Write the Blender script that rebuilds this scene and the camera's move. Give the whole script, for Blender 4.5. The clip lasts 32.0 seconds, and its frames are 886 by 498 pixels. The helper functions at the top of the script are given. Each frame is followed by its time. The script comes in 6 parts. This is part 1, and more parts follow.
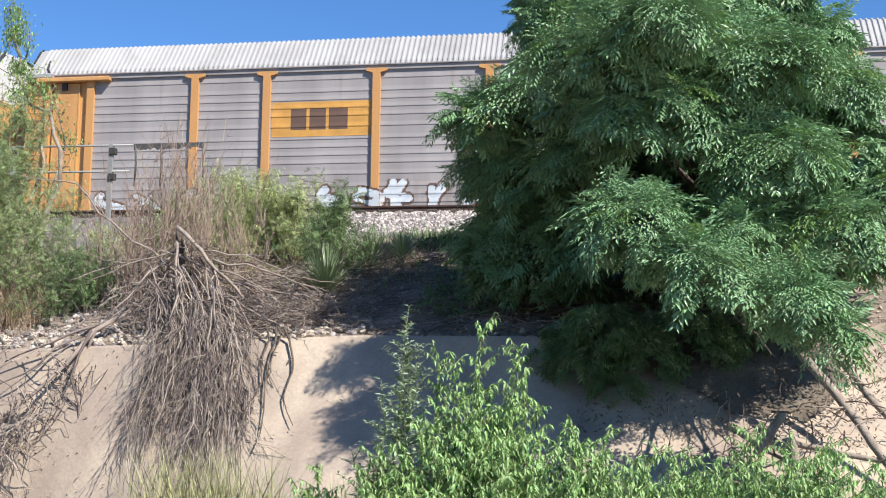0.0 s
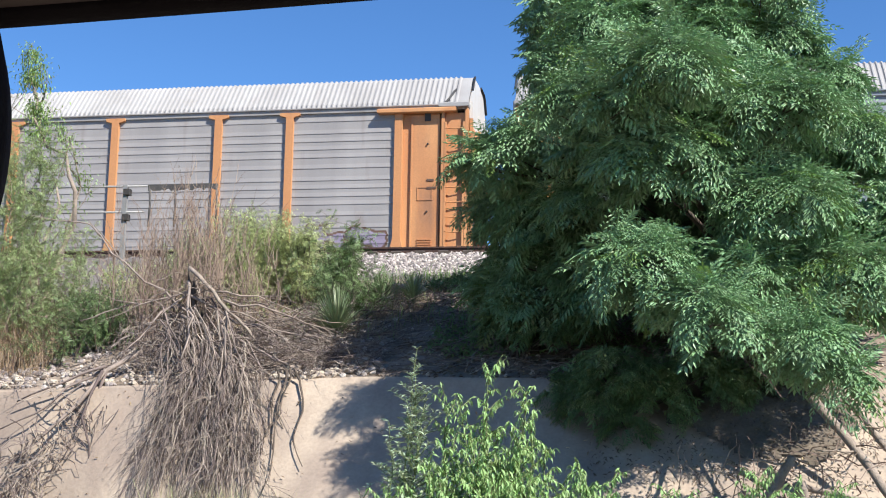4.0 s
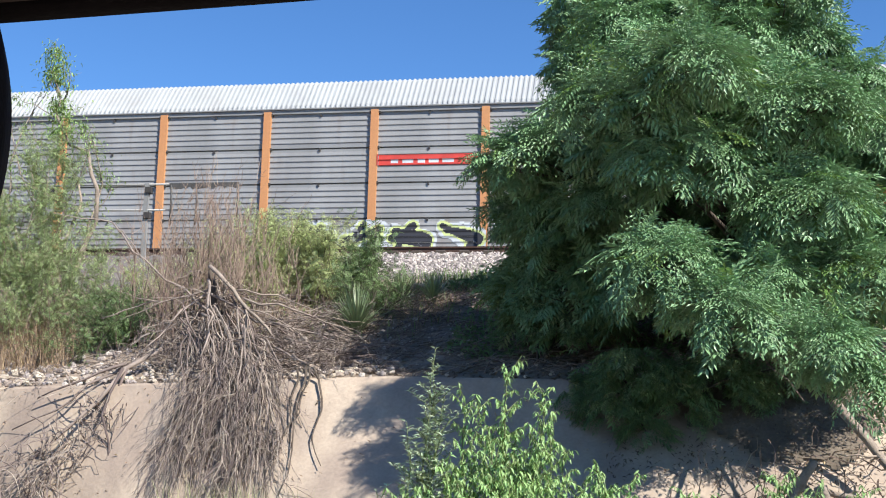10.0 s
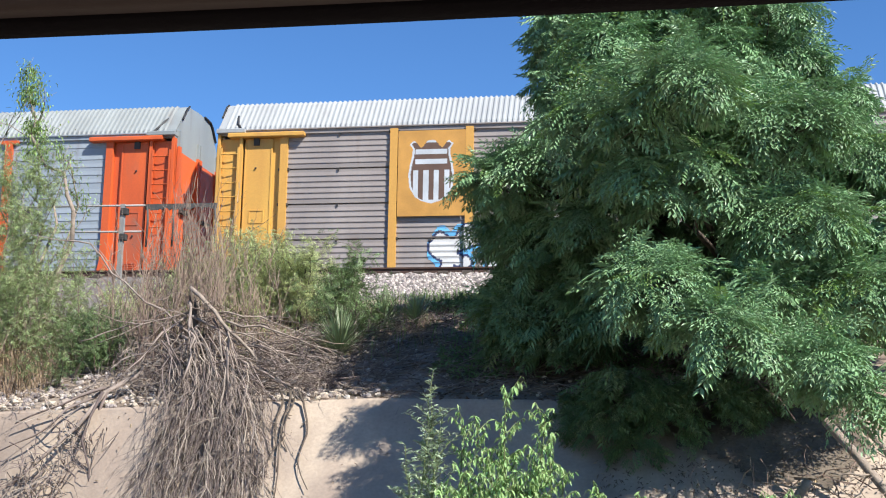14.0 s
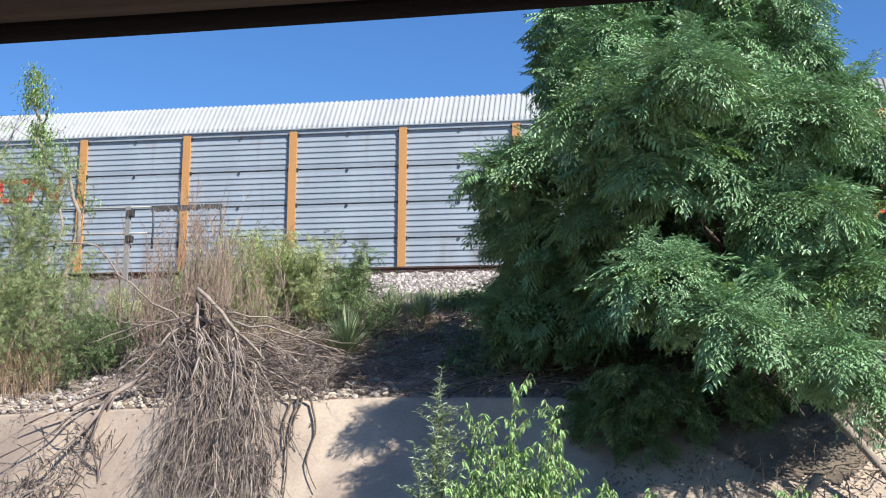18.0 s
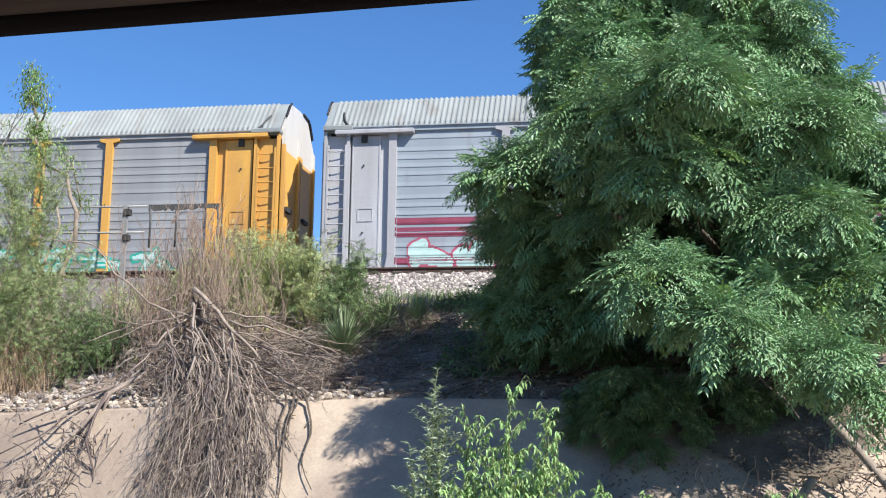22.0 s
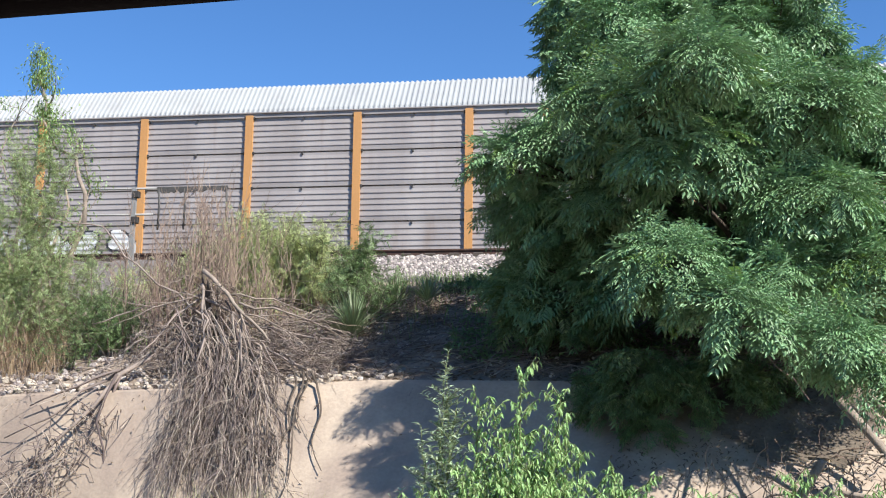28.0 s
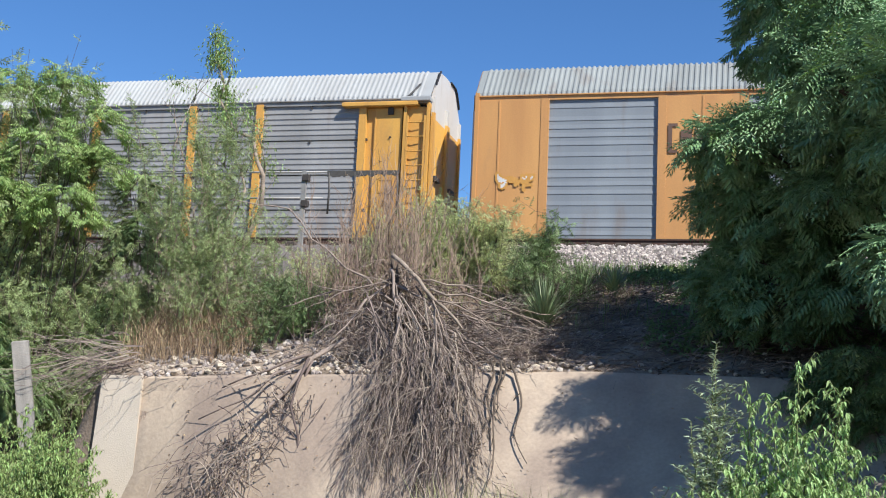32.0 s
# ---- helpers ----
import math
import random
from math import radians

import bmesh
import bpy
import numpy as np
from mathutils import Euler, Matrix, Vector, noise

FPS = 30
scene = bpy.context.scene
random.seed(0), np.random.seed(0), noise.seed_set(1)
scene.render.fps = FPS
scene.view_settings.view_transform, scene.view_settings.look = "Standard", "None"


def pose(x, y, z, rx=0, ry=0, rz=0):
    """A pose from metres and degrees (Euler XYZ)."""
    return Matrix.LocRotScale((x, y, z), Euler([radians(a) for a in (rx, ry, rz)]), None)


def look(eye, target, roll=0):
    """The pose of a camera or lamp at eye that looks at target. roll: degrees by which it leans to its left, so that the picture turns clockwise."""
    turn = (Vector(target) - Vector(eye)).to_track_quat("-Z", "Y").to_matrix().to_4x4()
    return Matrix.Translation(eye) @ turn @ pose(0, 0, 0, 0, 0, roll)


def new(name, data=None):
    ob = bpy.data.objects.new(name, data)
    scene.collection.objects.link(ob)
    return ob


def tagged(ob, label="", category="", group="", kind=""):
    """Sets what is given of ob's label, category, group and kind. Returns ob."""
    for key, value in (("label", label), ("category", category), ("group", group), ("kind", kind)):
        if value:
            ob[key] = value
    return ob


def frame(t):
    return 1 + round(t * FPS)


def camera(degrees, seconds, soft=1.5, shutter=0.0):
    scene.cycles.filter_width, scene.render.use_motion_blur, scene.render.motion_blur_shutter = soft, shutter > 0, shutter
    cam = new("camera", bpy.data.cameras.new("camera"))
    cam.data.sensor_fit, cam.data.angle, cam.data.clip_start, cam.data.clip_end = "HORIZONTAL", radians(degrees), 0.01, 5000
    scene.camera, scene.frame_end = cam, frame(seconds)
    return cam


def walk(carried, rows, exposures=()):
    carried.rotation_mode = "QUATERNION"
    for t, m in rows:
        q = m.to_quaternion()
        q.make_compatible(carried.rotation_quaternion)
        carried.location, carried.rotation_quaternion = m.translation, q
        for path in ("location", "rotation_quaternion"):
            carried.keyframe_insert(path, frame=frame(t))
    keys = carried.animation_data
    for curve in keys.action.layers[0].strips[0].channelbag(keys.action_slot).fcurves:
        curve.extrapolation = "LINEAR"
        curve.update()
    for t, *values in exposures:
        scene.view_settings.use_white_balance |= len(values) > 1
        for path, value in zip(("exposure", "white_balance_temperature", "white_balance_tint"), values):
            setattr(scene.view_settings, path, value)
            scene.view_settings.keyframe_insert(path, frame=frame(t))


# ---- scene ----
cam = camera(41.1, 32.0, soft=1.1)
PATH = [
    (0, pose(0.103, -0.040, 1.585, 97.11, -0.65, 1.28)),
    (0.5, pose(0.114, -0.043, 1.587, 97.14, -0.47, 1.68)),
    (1, pose(0.146, -0.044, 1.590, 97.28, -0.23, 1.77)),
    (1.5, pose(0.163, -0.051, 1.590, 97.48, -0.35, 1.85)),
    (2, pose(0.141, -0.051, 1.591, 97.81, -0.68, 2.08)),
    (2.5, pose(0.153, -0.067, 1.589, 98.03, -0.15, 2.11)),
    (3, pose(0.177, -0.078, 1.592, 98.11, -0.32, 2.08)),
    (3.5, pose(0.173, -0.095, 1.594, 98.57, -0.71, 1.97)),
    (4, pose(0.158, -0.102, 1.594, 99.06, -0.92, 1.94)),
    (4.5, pose(0.171, -0.110, 1.591, 99.32, -1.01, 1.89)),
    (6.5, pose(0.231, -0.060, 1.602, 99.47, -2.72, 2.40)),
    (7, pose(0.248, -0.057, 1.603, 99.94, -3.21, 2.28)),
    (7.5, pose(0.250, -0.060, 1.607, 100.11, -2.73, 2.07)),
    (8, pose(0.231, -0.069, 1.607, 99.90, -2.28, 2.18)),
    (8.5, pose(0.223, -0.078, 1.611, 100.01, -0.92, 2.73)),
    (9, pose(0.222, -0.072, 1.613, 100.37, -0.44, 3.04)),
    (9.5, pose(0.206, -0.067, 1.609, 99.45, -1.23, 2.93)),
    (10, pose(0.177, -0.052, 1.603, 99.03, -1.44, 2.92)),
    (10.5, pose(0.109, -0.030, 1.601, 99.18, -1.67, 2.98)),
    (11, pose(0.013, -0.002, 1.599, 99.47, -2.34, 3.86)),
    (11.5, pose(-0.040, 0.017, 1.597, 99.43, -2.85, 4.14)),
    (12, pose(-0.069, 0.032, 1.600, 99.77, -3.60, 3.05)),
    (12.5, pose(-0.100, 0.050, 1.611, 100.69, -3.21, 1.60)),
    (13, pose(-0.100, 0.054, 1.610, 100.64, -2.04, 1.17)),
    (13.5, pose(-0.102, 0.051, 1.609, 100.09, -1.05, 1.09)),
    (15.5, pose(-0.124, 0.030, 1.604, 100.06, -0.96, 1.58)),
    (16, pose(-0.132, 0.040, 1.603, 100.45, -0.97, 1.63)),
    (16.5, pose(-0.144, 0.048, 1.599, 100.59, -0.90, 1.61)),
    (17, pose(-0.136, 0.049, 1.597, 100.49, -0.58, 1.70)),
    (17.5, pose(-0.137, 0.054, 1.596, 100.39, -0.48, 1.73)),
    (18, pose(-0.134, 0.057, 1.598, 100.04, -0.41, 1.60)),
    (18.5, pose(-0.145, 0.054, 1.600, 99.74, -0.35, 1.21)),
    (19, pose(-0.154, 0.057, 1.603, 99.70, -0.54, 0.83)),
    (19.5, pose(-0.140, 0.051, 1.606, 99.81, -0.96, 0.76)),
    (20, pose(-0.116, 0.048, 1.606, 99.83, -1.06, 0.89)),
    (20.5, pose(-0.109, 0.050, 1.607, 99.82, -0.96, 0.95)),
    (21, pose(-0.117, 0.049, 1.606, 99.76, -0.76, 1.02)),
    (21.5, pose(-0.114, 0.047, 1.604, 99.85, -0.69, 1.24)),
    (22, pose(-0.124, 0.050, 1.603, 100.07, -0.73, 1.42)),
    (22.5, pose(-0.115, 0.047, 1.604, 100.27, -0.75, 1.53)),
    (23, pose(-0.111, 0.048, 1.602, 100.23, -0.77, 1.50)),
    (23.5, pose(-0.121, 0.051, 1.602, 99.66, -0.78, 1.31)),
    (24, pose(-0.105, 0.047, 1.603, 99.18, -0.72, 1.41)),
    (24.5, pose(-0.092, 0.044, 1.600, 99.27, -0.63, 1.52)),
    (25, pose(-0.111, 0.040, 1.598, 99.42, -0.78, 1.44)),
    (25.5, pose(-0.129, 0.042, 1.597, 99.55, -0.91, 1.44)),
    (27.5, pose(-0.155, 0.059, 1.589, 99.41, -0.91, 1.38)),
    (28, pose(-0.162, 0.054, 1.592, 99.23, -0.78, 1.73)),
    (28.5, pose(-0.157, 0.048, 1.595, 99.25, -0.78, 2.24)),
    (29, pose(-0.170, 0.047, 1.598, 99.32, -0.63, 2.46)),
    (29.5, pose(-0.184, 0.053, 1.600, 99.47, -0.53, 2.45)),
    (30, pose(-0.236, 0.058, 1.610, 99.44, -0.89, 2.76)),
    (30.5, pose(-0.397, 0.095, 1.604, 99.36, -1.40, 3.26)),
    (31, pose(-0.593, 0.165, 1.604, 99.04, -1.90, 3.95)),
    (31.5, pose(-0.981, 0.303, 1.599, 98.76, -2.34, 4.70)),
    (32, pose(-1.577, 0.437, 1.574, 98.65, -2.60, 6.25)),
]
def set_world():
    world = bpy.data.worlds.new("sky")
    scene.world = world
    world.use_nodes = True
    nt = world.node_tree
    sky = nt.nodes.new("ShaderNodeTexSky")
    sky.sky_type = "NISHITA"
    sky.sun_disc = False
    sky.sun_elevation, sky.sun_rotation = radians(45.6), radians(134.2)
    sky.altitude, sky.air_density, sky.dust_density, sky.ozone_density = 800, 1.0, 0.0, 8.0
    bg = nt.nodes["Background"]
    tone = nt.nodes.new("ShaderNodeHueSaturation")
    tone.inputs["Saturation"].default_value = 1.1
    tone.inputs["Hue"].default_value = 0.502
    nt.links.new(sky.outputs[0], tone.inputs["Color"])
    nt.links.new(tone.outputs[0], bg.inputs[0])
    bg.inputs[1].default_value = 0.094
    lamp = bpy.data.lights.new("sun", "SUN")
    lamp.energy, lamp.angle, lamp.color = 5.0, radians(0.5), (1.0, 0.965, 0.91)
    sun = new("sun", lamp)
    sun.matrix_world = look((15.2, -14.8, 22), (0, 0, 0))


walk(cam, PATH, exposures=[(0.0, 0.9), (30.0, 0.9), (31.0, 0.84), (32.0, 0.66)])
set_world()


# ---- materials ----
MATS = {}


def mat(name, colour, rough=0.8, metal=0.0, vary=0.25, scale=3.0, fine=40.0, bump=0.2, tint=None, island=0.0, objrand=0.0, streak=False, spec=0.5, trans=0.0, stain=None):
    """A surface with a coarse and a fine variation, an optional second tint for stains, and relief."""
    if name in MATS:
        return MATS[name]
    m = bpy.data.materials.new(name)
    m.use_nodes = True
    nt = m.node_tree
    N, L = nt.nodes, nt.links
    b = N["Principled BSDF"]
    b.inputs["Roughness"].default_value, b.inputs["Metallic"].default_value = rough, metal
    b.inputs["Specular IOR Level"].default_value = spec
    co = N.new("ShaderNodeTexCoord")
    mp = N.new("ShaderNodeMapping")
    mp.inputs["Scale"].default_value = (1, 1, 0.15) if streak else (1, 1, 1)
    L.new(co.outputs["Object"], mp.inputs[0])
    n1, n2 = N.new("ShaderNodeTexNoise"), N.new("ShaderNodeTexNoise")
    n1.inputs["Scale"].default_value, n1.inputs["Detail"].default_value = scale, 6
    n2.inputs["Scale"].default_value, n2.inputs["Detail"].default_value = fine, 3
    L.new(mp.outputs[0], n1.inputs[0]), L.new(co.outputs["Object"], n2.inputs[0])
    ramp = N.new("ShaderNodeValToRGB")
    ramp.color_ramp.elements[0].position, ramp.color_ramp.elements[1].position = 0.35, 0.68
    c = Vector(colour)
    t = Vector(tint) if tint else c * (1 - vary)
    ramp.color_ramp.elements[0].color, ramp.color_ramp.elements[1].color = (*t, 1), (*c, 1)
    L.new(n1.outputs[0], ramp.inputs[0])
    hsv = N.new("ShaderNodeHueSaturation")
    base = ramp.outputs[0]
    if stain:
        sm, sn, sr, mx = N.new("ShaderNodeMapping"), N.new("ShaderNodeTexNoise"), N.new("ShaderNodeMapRange"), N.new("ShaderNodeMix")
        sm.inputs["Scale"].default_value = (1, 1, 0.22)
        sn.inputs["Scale"].default_value, sn.inputs["Detail"].default_value = 1.7, 8
        sr.inputs[1].default_value, sr.inputs[2].default_value, sr.inputs[4].default_value = 0.56, 0.78, 0.6
        mx.data_type = "RGBA"
        mx.inputs["B"].default_value = (*stain, 1)
        L.new(co.outputs["Object"], sm.inputs[0]), L.new(sm.outputs[0], sn.inputs[0]), L.new(sn.outputs[0], sr.inputs[0])
        L.new(sr.outputs[0], mx.inputs["Factor"]), L.new(base, mx.inputs["A"])
        base = mx.outputs["Result"]
    L.new(base, hsv.inputs["Color"])
    value = N.new("ShaderNodeMapRange")
    value.inputs[3].default_value, value.inputs[4].default_value = 1 - vary * 0.7, 1 + vary * 0.7
    L.new(n2.outputs[0], value.inputs[0])
    last = value.outputs[0]
    for amount, kind, out in ((island, "ShaderNodeNewGeometry", "Random Per Island"), (objrand, "ShaderNodeObjectInfo", "Random")):
        if amount:
            g, r, k = N.new(kind), N.new("ShaderNodeMapRange"), N.new("ShaderNodeMath")
            r.inputs[3].default_value, r.inputs[4].default_value = 1 - amount, 1 + amount
            k.operation = "MULTIPLY"
            L.new(g.outputs[out], r.inputs[0]), L.new(r.outputs[0], k.inputs[0]), L.new(last, k.inputs[1])
            last = k.outputs[0]
            h = N.new("ShaderNodeMapRange")
            h.inputs[3].default_value, h.inputs[4].default_value = 0.5 - amount * 0.05, 0.5 + amount * 0.05
            L.new(g.outputs[out], h.inputs[0]), L.new(h.outputs[0], hsv.inputs["Hue"])
    L.new(last, hsv.inputs["Value"])
    L.new(hsv.outputs[0], b.inputs["Base Color"])
    if bump:
        bp = N.new("ShaderNodeBump")
        bp.inputs["Strength"].default_value, bp.inputs["Distance"].default_value = bump, 0.02
        L.new(n2.outputs[0], bp.inputs["Height"]), L.new(bp.outputs[0], b.inputs["Normal"])
    if trans:
        tr, mix = N.new("ShaderNodeBsdfTranslucent"), N.new("ShaderNodeMixShader")
        mix.inputs[0].default_value = trans
        L.new(hsv.outputs[0], tr.inputs[0])
        L.new(b.outputs[0], mix.inputs[1]), L.new(tr.outputs[0], mix.inputs[2])
        L.new(mix.outputs[0], N["Material Output"].inputs[0])
    MATS[name] = m
    return m


# ---- mesh tools ----
def mesh_of(name, verts, faces, mats, index=None, smooth=False):
    me = bpy.data.meshes.new(name)
    me.from_pydata([tuple(v) for v in np.asarray(verts).tolist()], [], [tuple(f) for f in (faces.tolist() if isinstance(faces, np.ndarray) else faces)])
    for m in mats if isinstance(mats, (list, tuple)) else [mats]:
        me.materials.append(m)
    if index is not None:
        me.polygons.foreach_set("material_index", np.asarray(index, np.int32))
    if smooth:
        me.polygons.foreach_set("use_smooth", np.ones(len(me.polygons), bool))
    me.update()
    return me


def empty(name, m=Matrix(), **tags):
    ob = new(name)
    ob.matrix_basis = m
    return tagged(ob, **tags)


def child(name, me, parent, label="", at=None):
    ob = new(name, me)
    ob.parent = parent
    if at is not None:
        ob.matrix_basis = at
    return tagged(ob, label=label)


class Buf:
    """Vertices and faces of one mesh to be."""

    def __init__(self):
        self.v, self.f, self.i, self.n = [], [], [], 0

    def add(self, verts, faces, index=0):
        verts = np.asarray(verts, float).reshape(-1, 3)
        self.v.append(verts)
        self.f += [tuple(k + self.n for k in f) for f in (faces.tolist() if isinstance(faces, np.ndarray) else faces)]
        self.i += [index] * len(faces)
        self.n += len(verts)

    def box(self, x0, y0, z0, x1, y1, z1, index=0, bevel=0.0):
        e = bevel
        if not e:
            v = [(x, y, z) for z in (z0, z1) for x, y in ((x0, y0), (x1, y0), (x1, y1), (x0, y1))]
            self.add(v, [(0, 3, 2, 1), (4, 5, 6, 7), (0, 1, 5, 4), (1, 2, 6, 5), (2, 3, 7, 6), (3, 0, 4, 7)], index)
            return
        ring = lambda a, z: [(x0 + a, y0 + a, z), (x1 - a, y0 + a, z), (x1 - a, y1 - a, z), (x0 + a, y1 - a, z)]
        v = ring(e, z0) + ring(0, z0 + e) + ring(0, z1 - e) + ring(e, z1)
        f = [(3, 2, 1, 0), (12, 13, 14, 15)]
        for k in range(3):
            for j in range(4):
                f.append((4 * k + j, 4 * k + (j + 1) % 4, 4 * k + 4 + (j + 1) % 4, 4 * k + 4 + j))
        self.add(v, f, index)

    def prism(self, outline, y0, y1, index=0):
        """An outline in x and z, given thickness from y0 to y1."""
        n = len(outline)
        v = [(x, y0, z) for x, z in outline] + [(x, y1, z) for x, z in outline]
        self.add(v, [tuple(range(n)), tuple(range(2 * n - 1, n - 1, -1))] + [(i, i + n, (i + 1) % n + n, (i + 1) % n) for i in range(n)], index)

    def tube(self, pts, radii, sides=4, index=0):
        pts = np.asarray(pts, float)
        n = len(pts)
        d = np.gradient(pts, axis=0)
        d /= np.linalg.norm(d, axis=1, keepdims=True) + 1e-9
        ref = np.array([0.31, 0.17, 0.93]) if abs(d[0][2]) < 0.8 else np.array([0.9, 0.3, 0.1])
        a = np.cross(d, ref)
        a /= np.linalg.norm(a, axis=1, keepdims=True) + 1e-9
        b = np.cross(d, a)
        w = np.arange(sides) * 2 * np.pi / sides
        r = np.broadcast_to(np.asarray(radii, float), (n,))[:, None, None]
        ring = pts[:, None] + r * (np.cos(w)[None, :, None] * a[:, None] + np.sin(w)[None, :, None] * b[:, None])
        f = [(i * sides + j, i * sides + (j + 1) % sides, (i + 1) * sides + (j + 1) % sides, (i + 1) * sides + j) for i in range(n - 1) for j in range(sides)]
        f.append(tuple(range(sides - 1, -1, -1)))
        f.append(tuple((n - 1) * sides + j for j in range(sides)))
        self.add(ring.reshape(-1, 3), f, index)

    def mesh(self, name, mats, smooth=False):
        return mesh_of(name, np.concatenate(self.v), self.f, mats, self.i, smooth)


RNG = np.random.default_rng(7)


def value_noise(x, y, seed=0):
    """Smooth noise in -1..1 over arrays."""
    x, y = np.asarray(x, float), np.asarray(y, float)
    xi, yi = np.floor(x), np.floor(y)
    fx, fy = x - xi, y - yi
    fx, fy = fx * fx * (3 - 2 * fx), fy * fy * (3 - 2 * fy)
    h = lambda a, b: np.modf(np.abs(np.sin(a * 127.1 + b * 311.7 + seed * 74.7) * 43758.5453))[0] * 2 - 1
    return (h(xi, yi) * (1 - fx) + h(xi + 1, yi) * fx) * (1 - fy) + (h(xi, yi + 1) * (1 - fx) + h(xi + 1, yi + 1) * fx) * fy


# ---- plan: the track runs at 8 degrees to x; p is the distance across it, u along it ----
CA, SA = math.cos(radians(8)), math.sin(radians(8))
WALL_P = 15.70


def along(x, y):
    return x * CA - y * SA


def across(x, y):
    return x * SA + y * CA


def spot(u, p):
    return u * CA + p * SA, -u * SA + p * CA


def wall_top(u):
    return np.interp(u, [-12, -10.6, -3.7, 6], [2.08, 2.10, 2.40, 2.38])


def batter(u):
    """How far the apron leans: metres out for each metre down."""
    return np.interp(u, [-10.6, -8.0, -4.0, 0.0], [0.12, 0.35, 0.9, 1.25])


def ground_z(x, y):
    u, p = along(x, y), across(x, y)
    d = p - WALL_P
    bank = wall_top(u) - 0.03 + np.interp(d, [0, 0.25, 0.7, 2.0, 4.0, 6.3, 7.2], [0.0, 0.1, 0.3, 0.93, 1.6, 2.12, 2.3])
    bank = np.where(d > 7.2, wall_top(0) + np.interp(d, [7.2, 7.9, 8.5, 8.8], [2.3, 2.62, 2.96, 3.06]), bank)
    bank = bank + np.where((d > 0.3) & (d < 7), 0.07 * value_noise(x * 1.3, y * 1.3, 3) + 0.04 * value_noise(x * 4, y * 4, 5), 0)
    front = np.maximum(wall_top(u) - 0.12 + d / np.maximum(batter(u), 0.1), 0.02 + 0.05 * value_noise(x * 0.7, y * 0.7, 9))
    z = np.where(d > 0, bank, front)
    # past the wall's end the bank falls away towards the wash
    side = np.clip((-10.75 - u) / 0.7, 0, 1)
    low = np.interp(d, [-3, 0.5, 5, 7.5, 8.3], [0.0, 0.3, 2.6, 4.6, 5.4])
    z = np.where(d < 8.0, z * (1 - side) + np.minimum(z, low) * side, z)
    return np.where(p > 38, np.interp(p, [38, 44], [5.4, 4.6]), z)


def ground_at(x, y):
    return float(ground_z(np.array([x]), np.array([y]))[0])
# ---- the setting ----
M_SOIL = mat("soil", (0.30, 0.235, 0.18), 0.95, vary=0.45, scale=1.4, fine=28, bump=0.8, tint=(0.14, 0.108, 0.08))
# darker than the soil: part of the tree's shade is in this colour
M_DIRT_SHADE = mat("damp_dirt", (0.17, 0.135, 0.1), 0.95, vary=0.45, scale=2.2, fine=26, bump=0.9, tint=(0.085, 0.068, 0.05))
M_CONCRETE = mat("concrete", (0.435, 0.35, 0.262), 0.9, vary=0.3, scale=1.1, fine=22, bump=0.22, tint=(0.27, 0.21, 0.165), streak=True, stain=(0.19, 0.17, 0.15))
M_CURB = mat("pale_concrete", (0.54, 0.47, 0.38), 0.9, vary=0.12, scale=1.6, fine=50, bump=0.25)
M_STONE = mat("limestone", (0.45, 0.375, 0.3), 0.9, vary=0.3, scale=9, fine=60, bump=0.4, objrand=0.3)
M_BALLAST = mat("ballast", (0.39, 0.34, 0.31), 0.9, vary=0.3, scale=6, fine=60, bump=0.5, island=0.5)
# dark base colour stands in for the shade between the ballast stones
M_BED = mat("ballast_fines", (0.17, 0.15, 0.135), 0.95, vary=0.4, scale=8, fine=40, bump=0.8)
M_RUST = mat("rusty_steel", (0.10, 0.055, 0.04), 0.7, 0.3, vary=0.4, scale=8, fine=80)
M_TIE = mat("old_timber", (0.10, 0.08, 0.065), 0.9, vary=0.4, scale=5, fine=60)
M_GALV = mat("galvanised_steel", (0.30, 0.295, 0.285), 0.6, 0.2, vary=0.15, scale=4)


def spread(lo, hi, step, far):
    mid = np.arange(lo, hi + 1e-6, step)
    out, d = [], step
    while (out[-1] if out else 0) < far:
        d *= 1.45
        out.append((out[-1] if out else 0) + d)
    out = np.array(out)
    return np.r_[lo - out[::-1], mid, hi + out]


def grid_faces(n, m):
    i, j = np.meshgrid(np.arange(n - 1), np.arange(m - 1), indexing="ij")
    a = (i * m + j).ravel()
    return np.stack([a, a + m, a + m + 1, a + 1], 1)


def build_ground():
    U, P = np.meshgrid(spread(-16, 9, 0.16, 3200), spread(9, 26, 0.13, 3200), indexing="ij")
    X, Y = spot(U, P)
    Z = ground_z(X, Y)
    ob = new("ground", mesh_of("ground", np.stack([X, Y, Z], -1).reshape(-1, 3), grid_faces(*U.shape), M_SOIL, smooth=True))
    tagged(ob, label="dry brown dirt bank with litter below the railway", category="ground", kind="structure")


